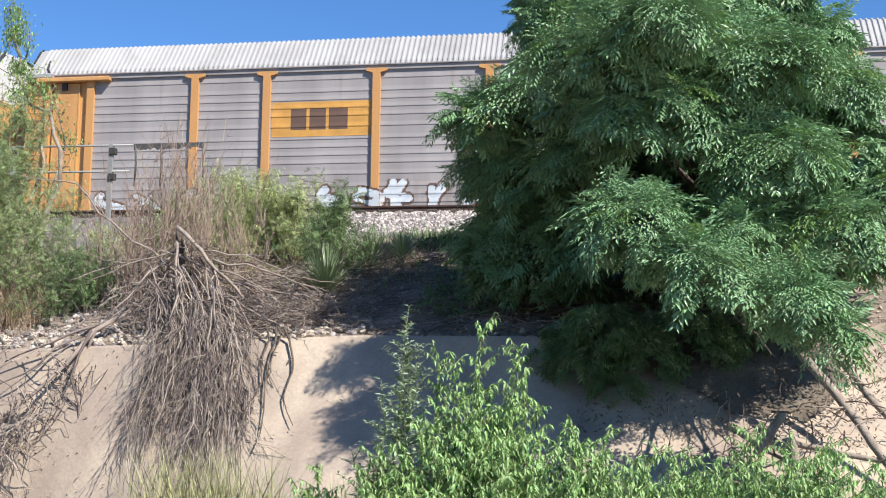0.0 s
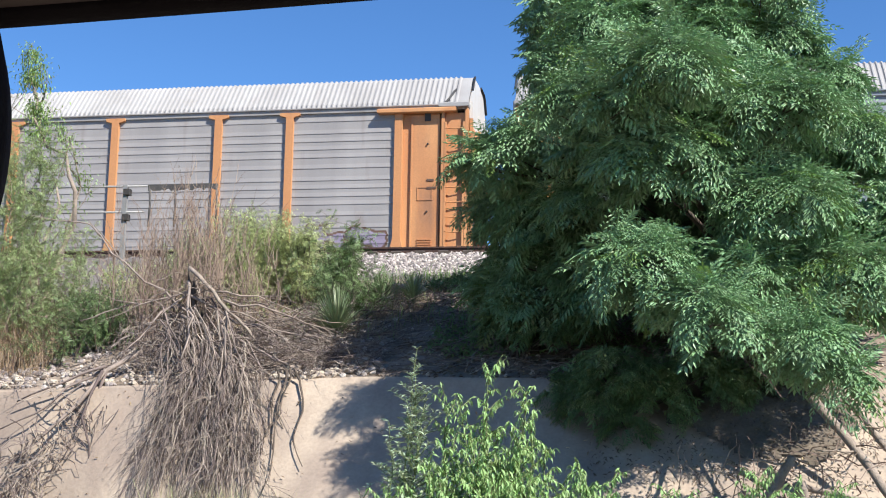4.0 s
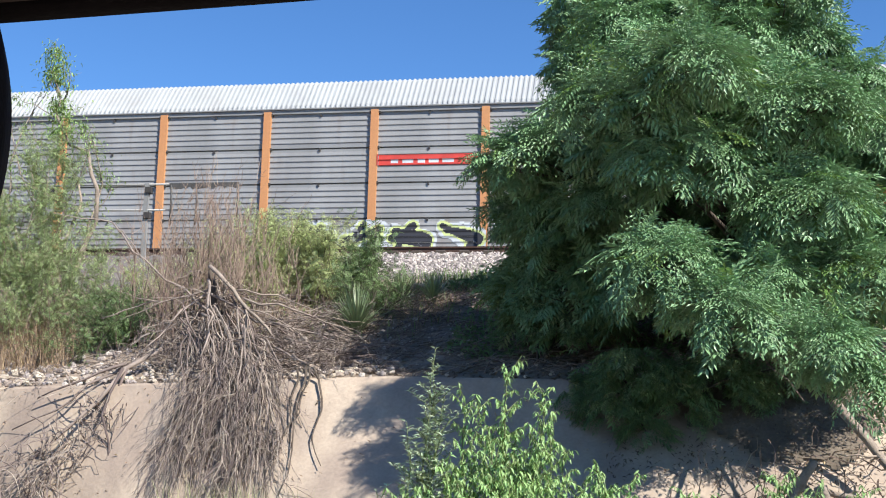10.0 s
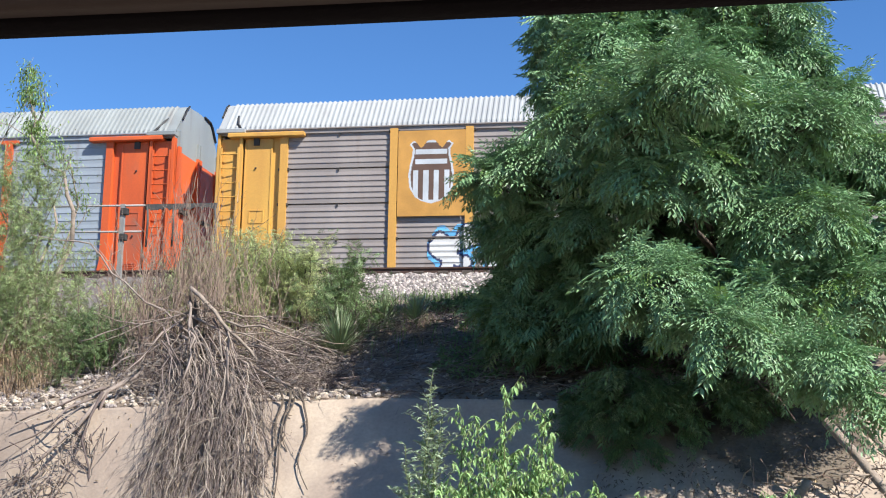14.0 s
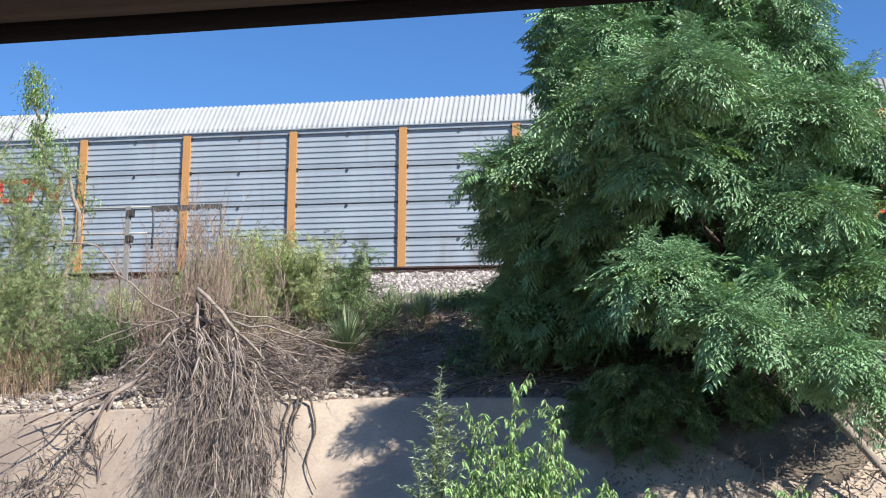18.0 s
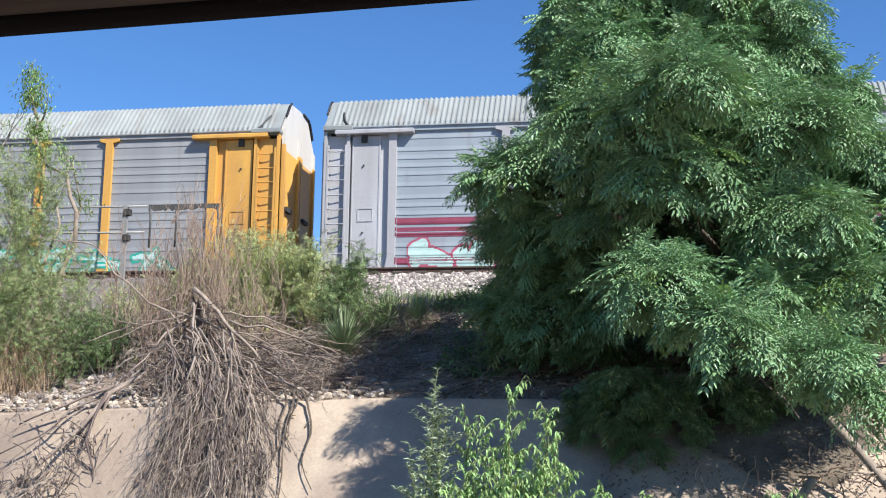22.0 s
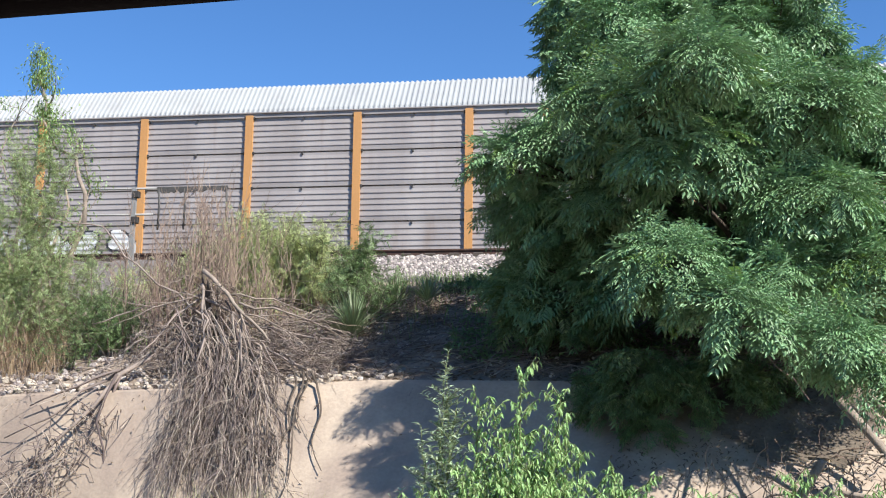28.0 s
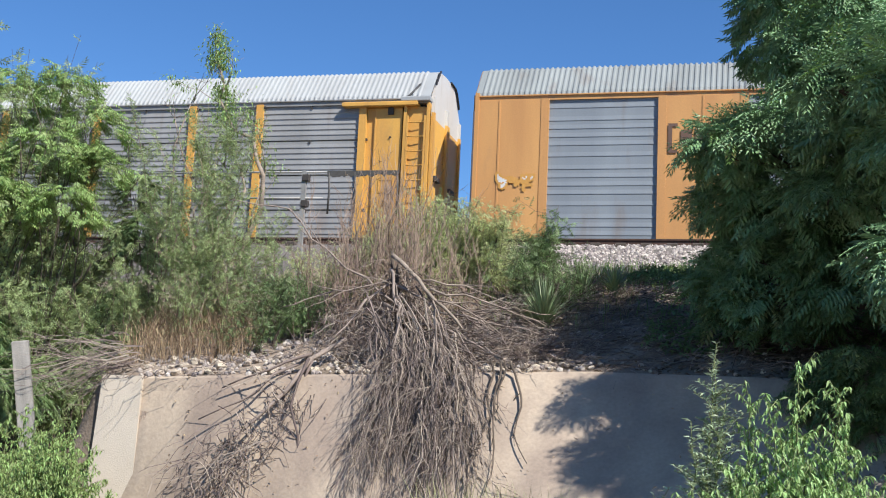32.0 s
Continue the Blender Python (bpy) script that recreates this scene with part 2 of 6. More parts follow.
def build_apron():
    us = np.arange(-10.6, 16.01, 0.2)
    ks = np.linspace(0, 1, 14)
    rows = [[], []]
    V = []
    for u in us:
        top = float(wall_top(u))
        prof = [(WALL_P + 0.28, top - 0.5), (WALL_P + 0.28, top), (WALL_P + 0.04, top), (WALL_P, top - 0.03)]
        for k in ks[1:]:
            z = top - 0.03 - k * (top + 0.25)
            prof.append((WALL_P - batter(u) * (top - 0.03 - z) + 0.03 * float(value_noise(u * 0.8, z * 0.9, 2)), z))
        for p, z in prof:
            x, y = spot(u, p)
            V.append((x, y, z))
    ob = new("apron", mesh_of("apron", V, grid_faces(len(us), len(ks) + 3), M_CONCRETE, smooth=False))
    tagged(ob, label="stained tan concrete retaining wall below a rubble edge", category="retaining wall", kind="structure")
    b = Buf()
    outline = []
    top = float(wall_top(-10.3))
    for k in range(2):
        u0, u1 = -10.65, -10.02
        for z in (top + 0.015, -0.2):
            lean = 0.12 * (top - z)
            for u, pp in ((u0, WALL_P - 0.06 - lean), (u1 + 0.05 * (top - z), WALL_P - 0.06 - lean), (u1, WALL_P + 0.5), (u0, WALL_P + 0.5)):
                x, y = spot(u, pp)
                outline.append((x, y, z))
        break
    b.add(outline, [(0, 1, 2, 3), (7, 6, 5, 4), (0, 4, 5, 1), (1, 5, 6, 2), (2, 6, 7, 3), (3, 7, 4, 0)])
    ob = new("wall_end", b.mesh("wall_end", M_CURB))
    tagged(ob, label="pale concrete end pier of the retaining wall", category="pier", kind="structure")


def build_ballast():
    """The bed of crushed stone under both tracks, coloured dark like the gaps between stones."""
    U, P = np.meshgrid(np.r_[-400, np.arange(-12, 6.1, 0.3), 400], np.r_[np.arange(22.85, 24.6, 0.12), np.arange(25, 37.5, 1.0)], indexing="ij")
    X, Y = spot(U, P)
    Z = ground_z(X, Y) + np.where(P > 22.9, 0.03, -0.04) + np.where(P < 24.6, 0.025 * value_noise(X * 9, Y * 9, 4), 0)
    ob = new("ballast_bed", mesh_of("ballast_bed", np.stack([X, Y, Z], -1).reshape(-1, 3), grid_faces(*U.shape), M_BED, smooth=True))
    tagged(ob, label="crushed stone ballast bed of the railway, coloured dark as shade between the stones", category="ballast", kind="structure")


def rail_mesh(length):
    prof = [(-0.07, 0), (0.07, 0), (0.07, 0.012), (0.012, 0.03), (0.012, 0.12), (0.036, 0.13), (0.036, 0.165), (-0.036, 0.165), (-0.036, 0.13), (-0.012, 0.12), (-0.012, 0.03), (-0.07, 0.012)]
    n = len(prof)
    v = [(x, y, z) for x in (-length / 2, length / 2) for y, z in prof]
    return mesh_of("rail", v, [(i, (i + 1) % n, n + (i + 1) % n, n + i) for i in range(n)], M_RUST)


def build_track(p, z, label):
    x, y = spot(0, p)
    track = empty("railway_track", pose(x, y, z, 0, 0, -8), label=label, category="track")
    rail = rail_mesh(900)
    for s in (-0.75, 0.75):
        child("rail", rail, track, "rust-brown steel rail", pose(0, s, -0.165))
    b = Buf()
    b.box(-0.11, -1.3, -0.34, 0.11, 1.3, -0.168, bevel=0.015)
    tie = b.mesh("tie", M_TIE)
    for k in range(-45, 30):
        child("tie", tie, track, "", pose(k * 0.52, 0, 0))


NEAR_RAIL_Z, FAR_RAIL_Z, TRAIN_P = 5.69, 5.2, 28.7

# ---- the train ----
POSTS = (1.8, 4.7, 6.65, 9.55, 12.45, 15.35, 18.25, 21.15, 23.1, 26.0)
BODY, CAR_PITCH = 27.8, 29.0
SILL, EAVE, TOP = 0.8, 4.76, 5.53
M_DARK = mat("dark_underframe", (0.05, 0.045, 0.042), 0.8, vary=0.3)
M_BLACK = mat("black_paint", (0.02, 0.02, 0.022), 0.6, vary=0.2)


def paint_mat(name, colour, vary=0.16, rough=0.55, tint=None, stain=(0.16, 0.11, 0.08)):
    return mat("paint_" + name, colour, rough, 0.0, vary=vary, scale=1.1, fine=30, bump=0.08, tint=tint, streak=True, stain=stain)


PANEL = {
    "brown": paint_mat("dusty_steel", (0.325, 0.295, 0.28), tint=(0.235, 0.21, 0.2)),
    "grey": paint_mat("grey_steel", (0.275, 0.285, 0.292), tint=(0.215, 0.22, 0.228)),
    "blue": paint_mat("blue_grey_steel", (0.222, 0.25, 0.272), tint=(0.18, 0.203, 0.226)),
    "warm": paint_mat("warm_grey_steel", (0.325, 0.305, 0.29), tint=(0.26, 0.245, 0.235)),
    "pale": paint_mat("pale_steel", (0.285, 0.325, 0.36), tint=(0.24, 0.275, 0.31)),
    "tan": paint_mat("tan_steel", (0.285, 0.248, 0.226), tint=(0.22, 0.192, 0.178)),
    "dark": paint_mat("dark_grey_steel", (0.275, 0.275, 0.272), tint=(0.205, 0.205, 0.2)),
}
FRAME = {
    "orange": paint_mat("orange", (0.57, 0.298, 0.1), 0.2, tint=(0.44, 0.215, 0.075)),
    "yellow": paint_mat("yellow", (0.65, 0.365, 0.075), 0.2, tint=(0.52, 0.265, 0.06)),
    "rust": paint_mat("faded_orange", (0.60, 0.30, 0.125), 0.25, tint=(0.46, 0.20, 0.08)),
    "red": paint_mat("red_orange", (0.66, 0.12, 0.025), 0.2, tint=(0.48, 0.08, 0.02)),
    "silver": paint_mat("silver", (0.44, 0.44, 0.46), 0.2, tint=(0.32, 0.31, 0.31)),
}
ROOF = {
    "white": paint_mat("roof_white", (0.335, 0.35, 0.35), 0.1, tint=(0.295, 0.305, 0.305), stain=(0.26, 0.25, 0.24)),
    "grey": paint_mat("roof_grey", (0.34, 0.33, 0.32), 0.15, tint=(0.28, 0.27, 0.26), stain=(0.22, 0.2, 0.185)),
    "zinc": paint_mat("roof_zinc", (0.268, 0.29, 0.285), 0.15, 0.45, tint=(0.21, 0.225, 0.22)),
}
M_WHITE = paint_mat("white_end", (0.52, 0.51, 0.485), 0.15, tint=(0.5, 0.46, 0.41), stain=(0.3, 0.26, 0.22))


def side_profile(style):
    """Heights and depths of a corrugated wall panel."""
    z, y = [SILL + 0.12], [0.0]
    if style == "slot":
        edges = np.linspace(SILL + 0.12, EAVE - 0.12, 5)
        for k in range(4):
            a, b = edges[k] + 0.022, edges[k + 1] - 0.022
            if k:
                z += [a - 0.044, a - 0.04, a - 0.002, a]
                y += [0.0, 0.09, 0.09, 0.0]
            for c in np.linspace(a, b, 7)[1:-1]:
                z += [c - 0.03, c - 0.018, c, c + 0.08]
                y += [0.0, -0.016, -0.016, 0.0]
    else:
        marks = []
        base = SILL + 0.12
        step = (EAVE - 0.24 - SILL) / 3
        for k in range(3):
            marks += [base + k * step + f * step for f in (0.08, 0.25, 0.42, 0.59, 0.85)]
        for c in marks:
            z += [c - 0.032, c - 0.02, c, c + 0.09]
            y += [0.0, -0.011, -0.011, 0.0]
    z.append(EAVE - 0.1)
    y.append(0.0)
    return np.array(z), np.array(y)


def panel_mesh(width, style, material):
    z, y = side_profile(style)
    v = [(x, b, a) for x in (0, width) for a, b in zip(z, y)]
    n = len(z)
    f = [(i, n + i, n + i + 1, i + 1) for i in range(n - 1)]
    b = Buf()
    b.add(v, f)
    if style == "slot":
        # dark lugs at the joints between the boards
        for a in np.linspace(SILL + 0.12, EAVE - 0.12, 5)[1:]:
            b.box(width / 2 - 0.02, -0.04, a - 0.07, width / 2 + 0.02, 0.0, a + 0.01, 1)
    return b.mesh("side_panel", [material, M_DARK])


def roof_profile():
    half = [(-0.04, 0.0), (0.0, 0.12), (0.12, 0.26), (0.6, 0.86), (0.74, 0.95), (1.55, 1.0)]
    return half + [(3.1 - y, z) for y, z in half[-2::-1]]


def roof_mesh(material, plain=0.14):
    prof = np.array(roof_profile())
    d = np.gradient(prof, axis=0)
    nrm = np.stack([-d[:, 1], d[:, 0]], 1)
    nrm /= np.linalg.norm(nrm, axis=1, keepdims=True)
    pitch = 0.135
    n = int((BODY - 2 * plain) / pitch)
    xs, hs = [0.0, plain], [0.0, 0.0]
    for k in range(n):
        x = plain + k * pitch
        xs += [x + 0.015, x + 0.045, x + 0.08, x + 0.11]
        hs += [0.0, 0.036, 0.036, 0.0]
    xs += [BODY - plain, BODY]
    hs += [0.0, 0.0]
    v = [(x, *(prof[i] + (0, EAVE) + nrm[i] * h)) for x, h in zip(xs, hs) for i in range(len(prof))]
    return mesh_of("roof", v, grid_faces(len(xs), len(prof)), material)


def post_mesh(material, plain=False, slotted=False):
    b = Buf()
    w = 0.1
    if slotted:
        b.prism([(-0.1, SILL), (0.1, SILL), (0.1, EAVE - 0.05), (-0.1, EAVE - 0.05)], -0.085, 0.02)
        for z in np.linspace(SILL + 0.12, EAVE - 0.12, 5)[1:]:
            b.box(-0.145, -0.06, z - 0.035, -0.101, 0.0, z + 0.03, 1)
            b.box(0.101, -0.06, z - 0.035, 0.145, 0.0, z + 0.03, 1)
    elif plain:
        b.prism([(-0.1, SILL), (0.1, SILL), (0.1, EAVE - 0.08), (-0.1, EAVE - 0.08)], -0.085, 0.02)
    else:
        b.prism([(-0.24, SILL), (0.24, SILL), (0.2, SILL + 0.1), (w, SILL + 0.55), (w, EAVE - 0.2), (0.27, EAVE - 0.15), (0.27, EAVE - 0.08), (-0.27, EAVE - 0.08), (-0.27, EAVE - 0.15), (-w, EAVE - 0.2), (-w, SILL + 0.55), (-0.2, SILL + 0.1)], -0.09, 0.02)
    return b.mesh("post", [material, M_DARK])


def box_mesh(name, material, *boxes, bevel=0.0):
    b = Buf()
    for q in boxes:
        b.box(*q, bevel=bevel)
    return b.mesh(name, material)


def flipped(me):
    """The same part for the car's other end."""
    out = me.copy()
    out.transform(Matrix.Translation((BODY, 0, 0)) @ Matrix.Diagonal((-1, 1, 1, 1)))
    return out


def shared(key, make, store={}):
    if key not in store:
        store[key] = make()
    return store[key]


def ladder_mesh(material):
    b = Buf()
    for x in (0.08, 0.55):
        b.box(x, -0.11, SILL + 0.1, x + 0.05, -0.06, EAVE - 0.45)
    for k in range(9):
        z = SILL + 0.3 + k * 0.38
        b.tube([(0.1, -0.1, z), (0.33, -0.12, z - 0.02), (0.58, -0.1, z)], 0.016, 4)
    return b.mesh("ladder", material)


def end_mesh(frame, upper):
    """The end door: a flat ribbed leaf with a gable that follows the roof."""
    b = Buf()
    split = EAVE - 0.42
    b.box(-0.02, 0.1, SILL - 0.1, 0.12, 3.0, split)
    b.box(-0.02, 0.1, split, 0.12, 3.0, EAVE, 1)
    prof = [(y, z + EAVE) for y, z in roof_profile()]
    n = len(prof)
    v = [(x, y, z) for x in (-0.015, 0.1) for y, z in prof]
    b.add(v, [tuple(range(n)), tuple(range(2 * n - 1, n - 1, -1))], 1)
    for y in (0.1, 1.45, 1.62, 2.9):
        b.box(-0.09, y, SILL - 0.1, 0.0, y + 0.12, split + 0.1)
        b.box(-0.08, y + 0.01, split + 0.1, 0.0, y + 0.1, EAVE + 0.1, 1)
    b.box(-0.12, 0.35, SILL + 1.9, -0.02, 0.8, SILL + 2.02, 2)
    b.box(-0.12, 1.9, SILL + 1.9, -0.02, 2.4, SILL + 2.0, 2)
    return b.mesh("end_door", [frame, upper, M_DARK])


def truck_mesh():
    b = Buf()
    b.box(-1.3, 0.62, 0.35, 1.3, 0.78, 0.62, bevel=0.03)
    b.box(-1.3, 2.32, 0.35, 1.3, 2.48, 0.62, bevel=0.03)
    b.box(-0.3, 0.7, 0.3, 0.3, 2.4, 0.7, bevel=0.03)
    return b.mesh("truck", M_DARK)


def wheel_mesh():
    b = Buf()
    w = np.arange(24) * 2 * np.pi / 24
    v, f = [], []
    for r, y in ((0.08, 0), (0.36, 0), (0.42, 0.0), (0.45, 0.1), (0.42, 0.12), (0.08, 0.12)):
        v += [(r * math.cos(a), y, r * math.sin(a) + 0.42) for a in w]
    for k in range(5):
        f += [(24 * k + j, 24 * k + (j + 1) % 24, 24 * k + 24 + (j + 1) % 24, 24 * k + 24 + j) for j in range(24)]
    b.add(v, f)
    return b.mesh("wheel", M_RUST)


# painted marks: small cells that lie on the corrugated wall
def mark_mesh(name, style, x0, x1, z0, z1, colour_at, mats, cell=0.03, solid=False, plates=()):
    xs, zs = np.arange(x0, x1, cell), np.arange(z0, z1, cell)
    X, Z = np.meshgrid(xs + cell / 2, zs + cell / 2, indexing="ij")
    C = colour_at(X, Z)
    pz, py = side_profile(style)
    posts = np.array(POSTS) - 0.2
    i, j = np.nonzero(C >= 0)
    if not len(i):
        return None
    x, z = xs[i], zs[j]
    on = (np.abs(posts[None] - x[:, None] - cell / 2).min(1) < 0.13) | solid
    for a, b in plates:
        on |= (x + cell > a - 0.2) & (x < b - 0.2)
    ya = np.where(on, -0.096, np.interp(z, pz, py) - 0.007)
    yb = np.where(on, -0.096, np.interp(z + cell, pz, py) - 0.007)
    v = np.stack([np.stack([x, ya, z], -1), np.stack([x + cell, ya, z], -1), np.stack([x + cell, yb, z + cell], -1), np.stack([x, yb, z + cell], -1)], 1)
    return mesh_of(name, v.reshape(-1, 3), np.arange(4 * len(x)).reshape(-1, 4), mats, C[i, j])


def seg_dist(X, Z, a, b):
    (ax, az), (bx, bz) = a, b
    dx, dz = bx - ax, bz - az
    t = np.clip(((X - ax) * dx + (Z - az) * dz) / (dx * dx + dz * dz + 1e-9), 0, 1)
    return np.hypot(X - ax - t * dx, Z - az - t * dz)


def tag_colours(x0, x1, z0, z1, seed, cloud=True, wide=0.85, thick=0.15):
    """Fat outlined swirls side by side: 0 the fill, 1 the outline, 2 the cloud behind."""
    r = np.random.default_rng(seed)
    n = max(2, int((x1 - x0) / wide))
    step = (x1 - x0) / n
    high = z1 - z0

    def at(X, Z):
        d = np.full(X.shape, 9.0)
        for k in range(n):
            a, w = x0 + step * (k + 0.14), step * 0.72
            h, base, lean = high * r.uniform(0.6, 0.78), z0 + high * r.uniform(0.06, 0.18), r.uniform(-0.15, 0.3)
            place = lambda p, q: np.array([a + p * w + lean * q * h, base + q * h])
            for j in range(2 + int(r.random() < 0.6)):
                # one bent stroke: upright, a bowl or a slash
                kind = r.integers(3)
                if kind == 0:
                    p = [place(r.uniform(0, 0.4), 0), place(r.uniform(0.0, 0.6), 0.5), place(r.uniform(0.2, 0.8), 1)]
                elif kind == 1:
                    p = [place(0.1, r.uniform(0.6, 1)), place(r.choice([-0.5, 1.5]), 0.5), place(0.8, r.uniform(0, 0.4))]
                else:
                    p = [place(0, r.uniform(0, 1)), place(0.5, r.uniform(0.2, 0.9)), place(1, r.uniform(0, 1))]
                t = np.linspace(0, 1, 9)[:, None]
                line = (1 - t) ** 2 * p[0] + 2 * t * (1 - t) * p[1] + t * t * p[2]
                near = slice(max(0, int((line[:, 0].min() - x0 - 0.6) / (X[1, 0] - X[0, 0]))), max(1, int((line[:, 0].max() - x0 + 0.6) / (X[1, 0] - X[0, 0]))))
                for q, q2 in zip(line[:-1], line[1:]):
                    d[near] = np.minimum(d[near], seg_dist(X[near], Z[near], q, q2))
        wob = 0.03 * value_noise(X * 4, Z * 4, seed) + 0.03 * value_noise(X * 1.7, Z * 1.3, seed + 5)
        out = np.where(d + wob < thick, 0, np.where(d + wob < thick + 0.06, 1, -1))
        if cloud:
            edge = thick + 0.15 + 0.1 * value_noise(X * 2.2, Z * 3, seed + 1)
            out = np.where((out < 0) & (d < edge), 2, out)
        # worn and weathered spots let the wall show
        return np.where(value_noise(X * 7, Z * 9, seed + 2) + 0.6 * value_noise(X * 17, Z * 21, seed + 3) > 1.05, -1, out)

    return at


def spray(name, c):
    return mat("spray_" + name, c, 0.5, vary=0.2, scale=2.5, fine=30, bump=0.05)


SPRAY = {k: spray(k, c) for k, c in {
    "white": (0.62, 0.62, 0.60), "teal": (0.02, 0.36, 0.27), "red": (0.55, 0.04, 0.06), "navy": (0.03, 0.04, 0.10), "sky": (0.13, 0.42, 0.70),
    "pink": (0.42, 0.085, 0.14), "black": (0.03, 0.03, 0.035), "green": (0.22, 0.55, 0.30), "lime": (0.55, 0.62, 0.25), "violet": (0.29, 0.245, 0.32),
    "pale": (0.55, 0.58, 0.60), "maroon": (0.25, 0.05, 0.085), "mint": (0.45, 0.62, 0.58), "brown": (0.13, 0.075, 0.05), "logo_red": (0.52, 0.05, 0.035), "blue": (0.05, 0.07, 0.32), "ochre": (0.57, 0.29, 0.065), "straw": (0.50, 0.45, 0.28)}.items()}


def tags(car, style, *specs, plates=()):
    for x0, x1, z0, z1, seed, cols, opts in specs:
        me = mark_mesh("graffiti", style, x0, x1, z0, z1, tag_colours(x0, x1, z0, z1, seed, cloud=len(cols) > 2, **opts), [SPRAY[c] for c in cols], plates=plates)
        if me:
            tagged(child("graffiti", me, car, "sprayed " + " and ".join(cols[:2]) + " graffiti lettering", pose(0.2, 0, 0)), kind="stuff")


def bars(car, name, style, x0, x1, z0, z1, cols, colour_at, label, solid=False):
    me = mark_mesh(name, style, x0, x1, z0, z1, colour_at, [SPRAY[c] for c in cols], 0.035 if z1 - z0 > 0.3 and name == "stripes" else 0.016, solid)
    ob = child(name, me, car, label, pose(0.2, 0, 0))
    if name == "badge":
        tagged(ob, label=label, kind="stuff")


def bar_row(x0, widths, z0, h, gap=0.1):
    """Plain bars side by side."""
    def at(X, Z):
        out, x = np.full(X.shape, -1), x0
        for w in widths:
            out = np.where((X > x) & (X < x + w) & (Z > z0) & (Z < z0 + h), 0, out)
            x += w + gap
        return out
    return at


def shield(cx, cz, w, h, panel):
    """A shield of a dark band over stripes."""
    def at(X, Z):
        px, pz = (X - cx) / w, (Z - cz) / h
        half = np.interp(pz, [-0.5, -0.46, -0.4, -0.25, -0.05, 0.1, 0.25, 0.36, 0.43, 0.5], [0.02, 0.2, 0.34, 0.46, 0.49, 0.46, 0.41, 0.4, 0.47, 0.36])
        inside = (np.abs(px) < half) & (pz > -0.5) & (pz < 0.5 - 0.12 * np.exp(-((np.abs(px) - 0.22) / 0.1) ** 2))
        rim = inside & ((np.abs(px) > half - 0.045) | (pz > 0.46) | (pz < -0.44))
        top = inside & (pz > 0.02)
        stripe = inside & ~top & (np.floor((px + 0.5) * 9) % 2 == 0)
        words = top & (np.abs(px) < 0.34) & (((pz > 0.27) & (pz < 0.35)) | ((pz > 0.12) & (pz < 0.2)))
        return np.where(words | rim, 1, np.where(top, 2, np.where(stripe, 3, np.where(inside, 1, 0 if panel else -1))))
    return at


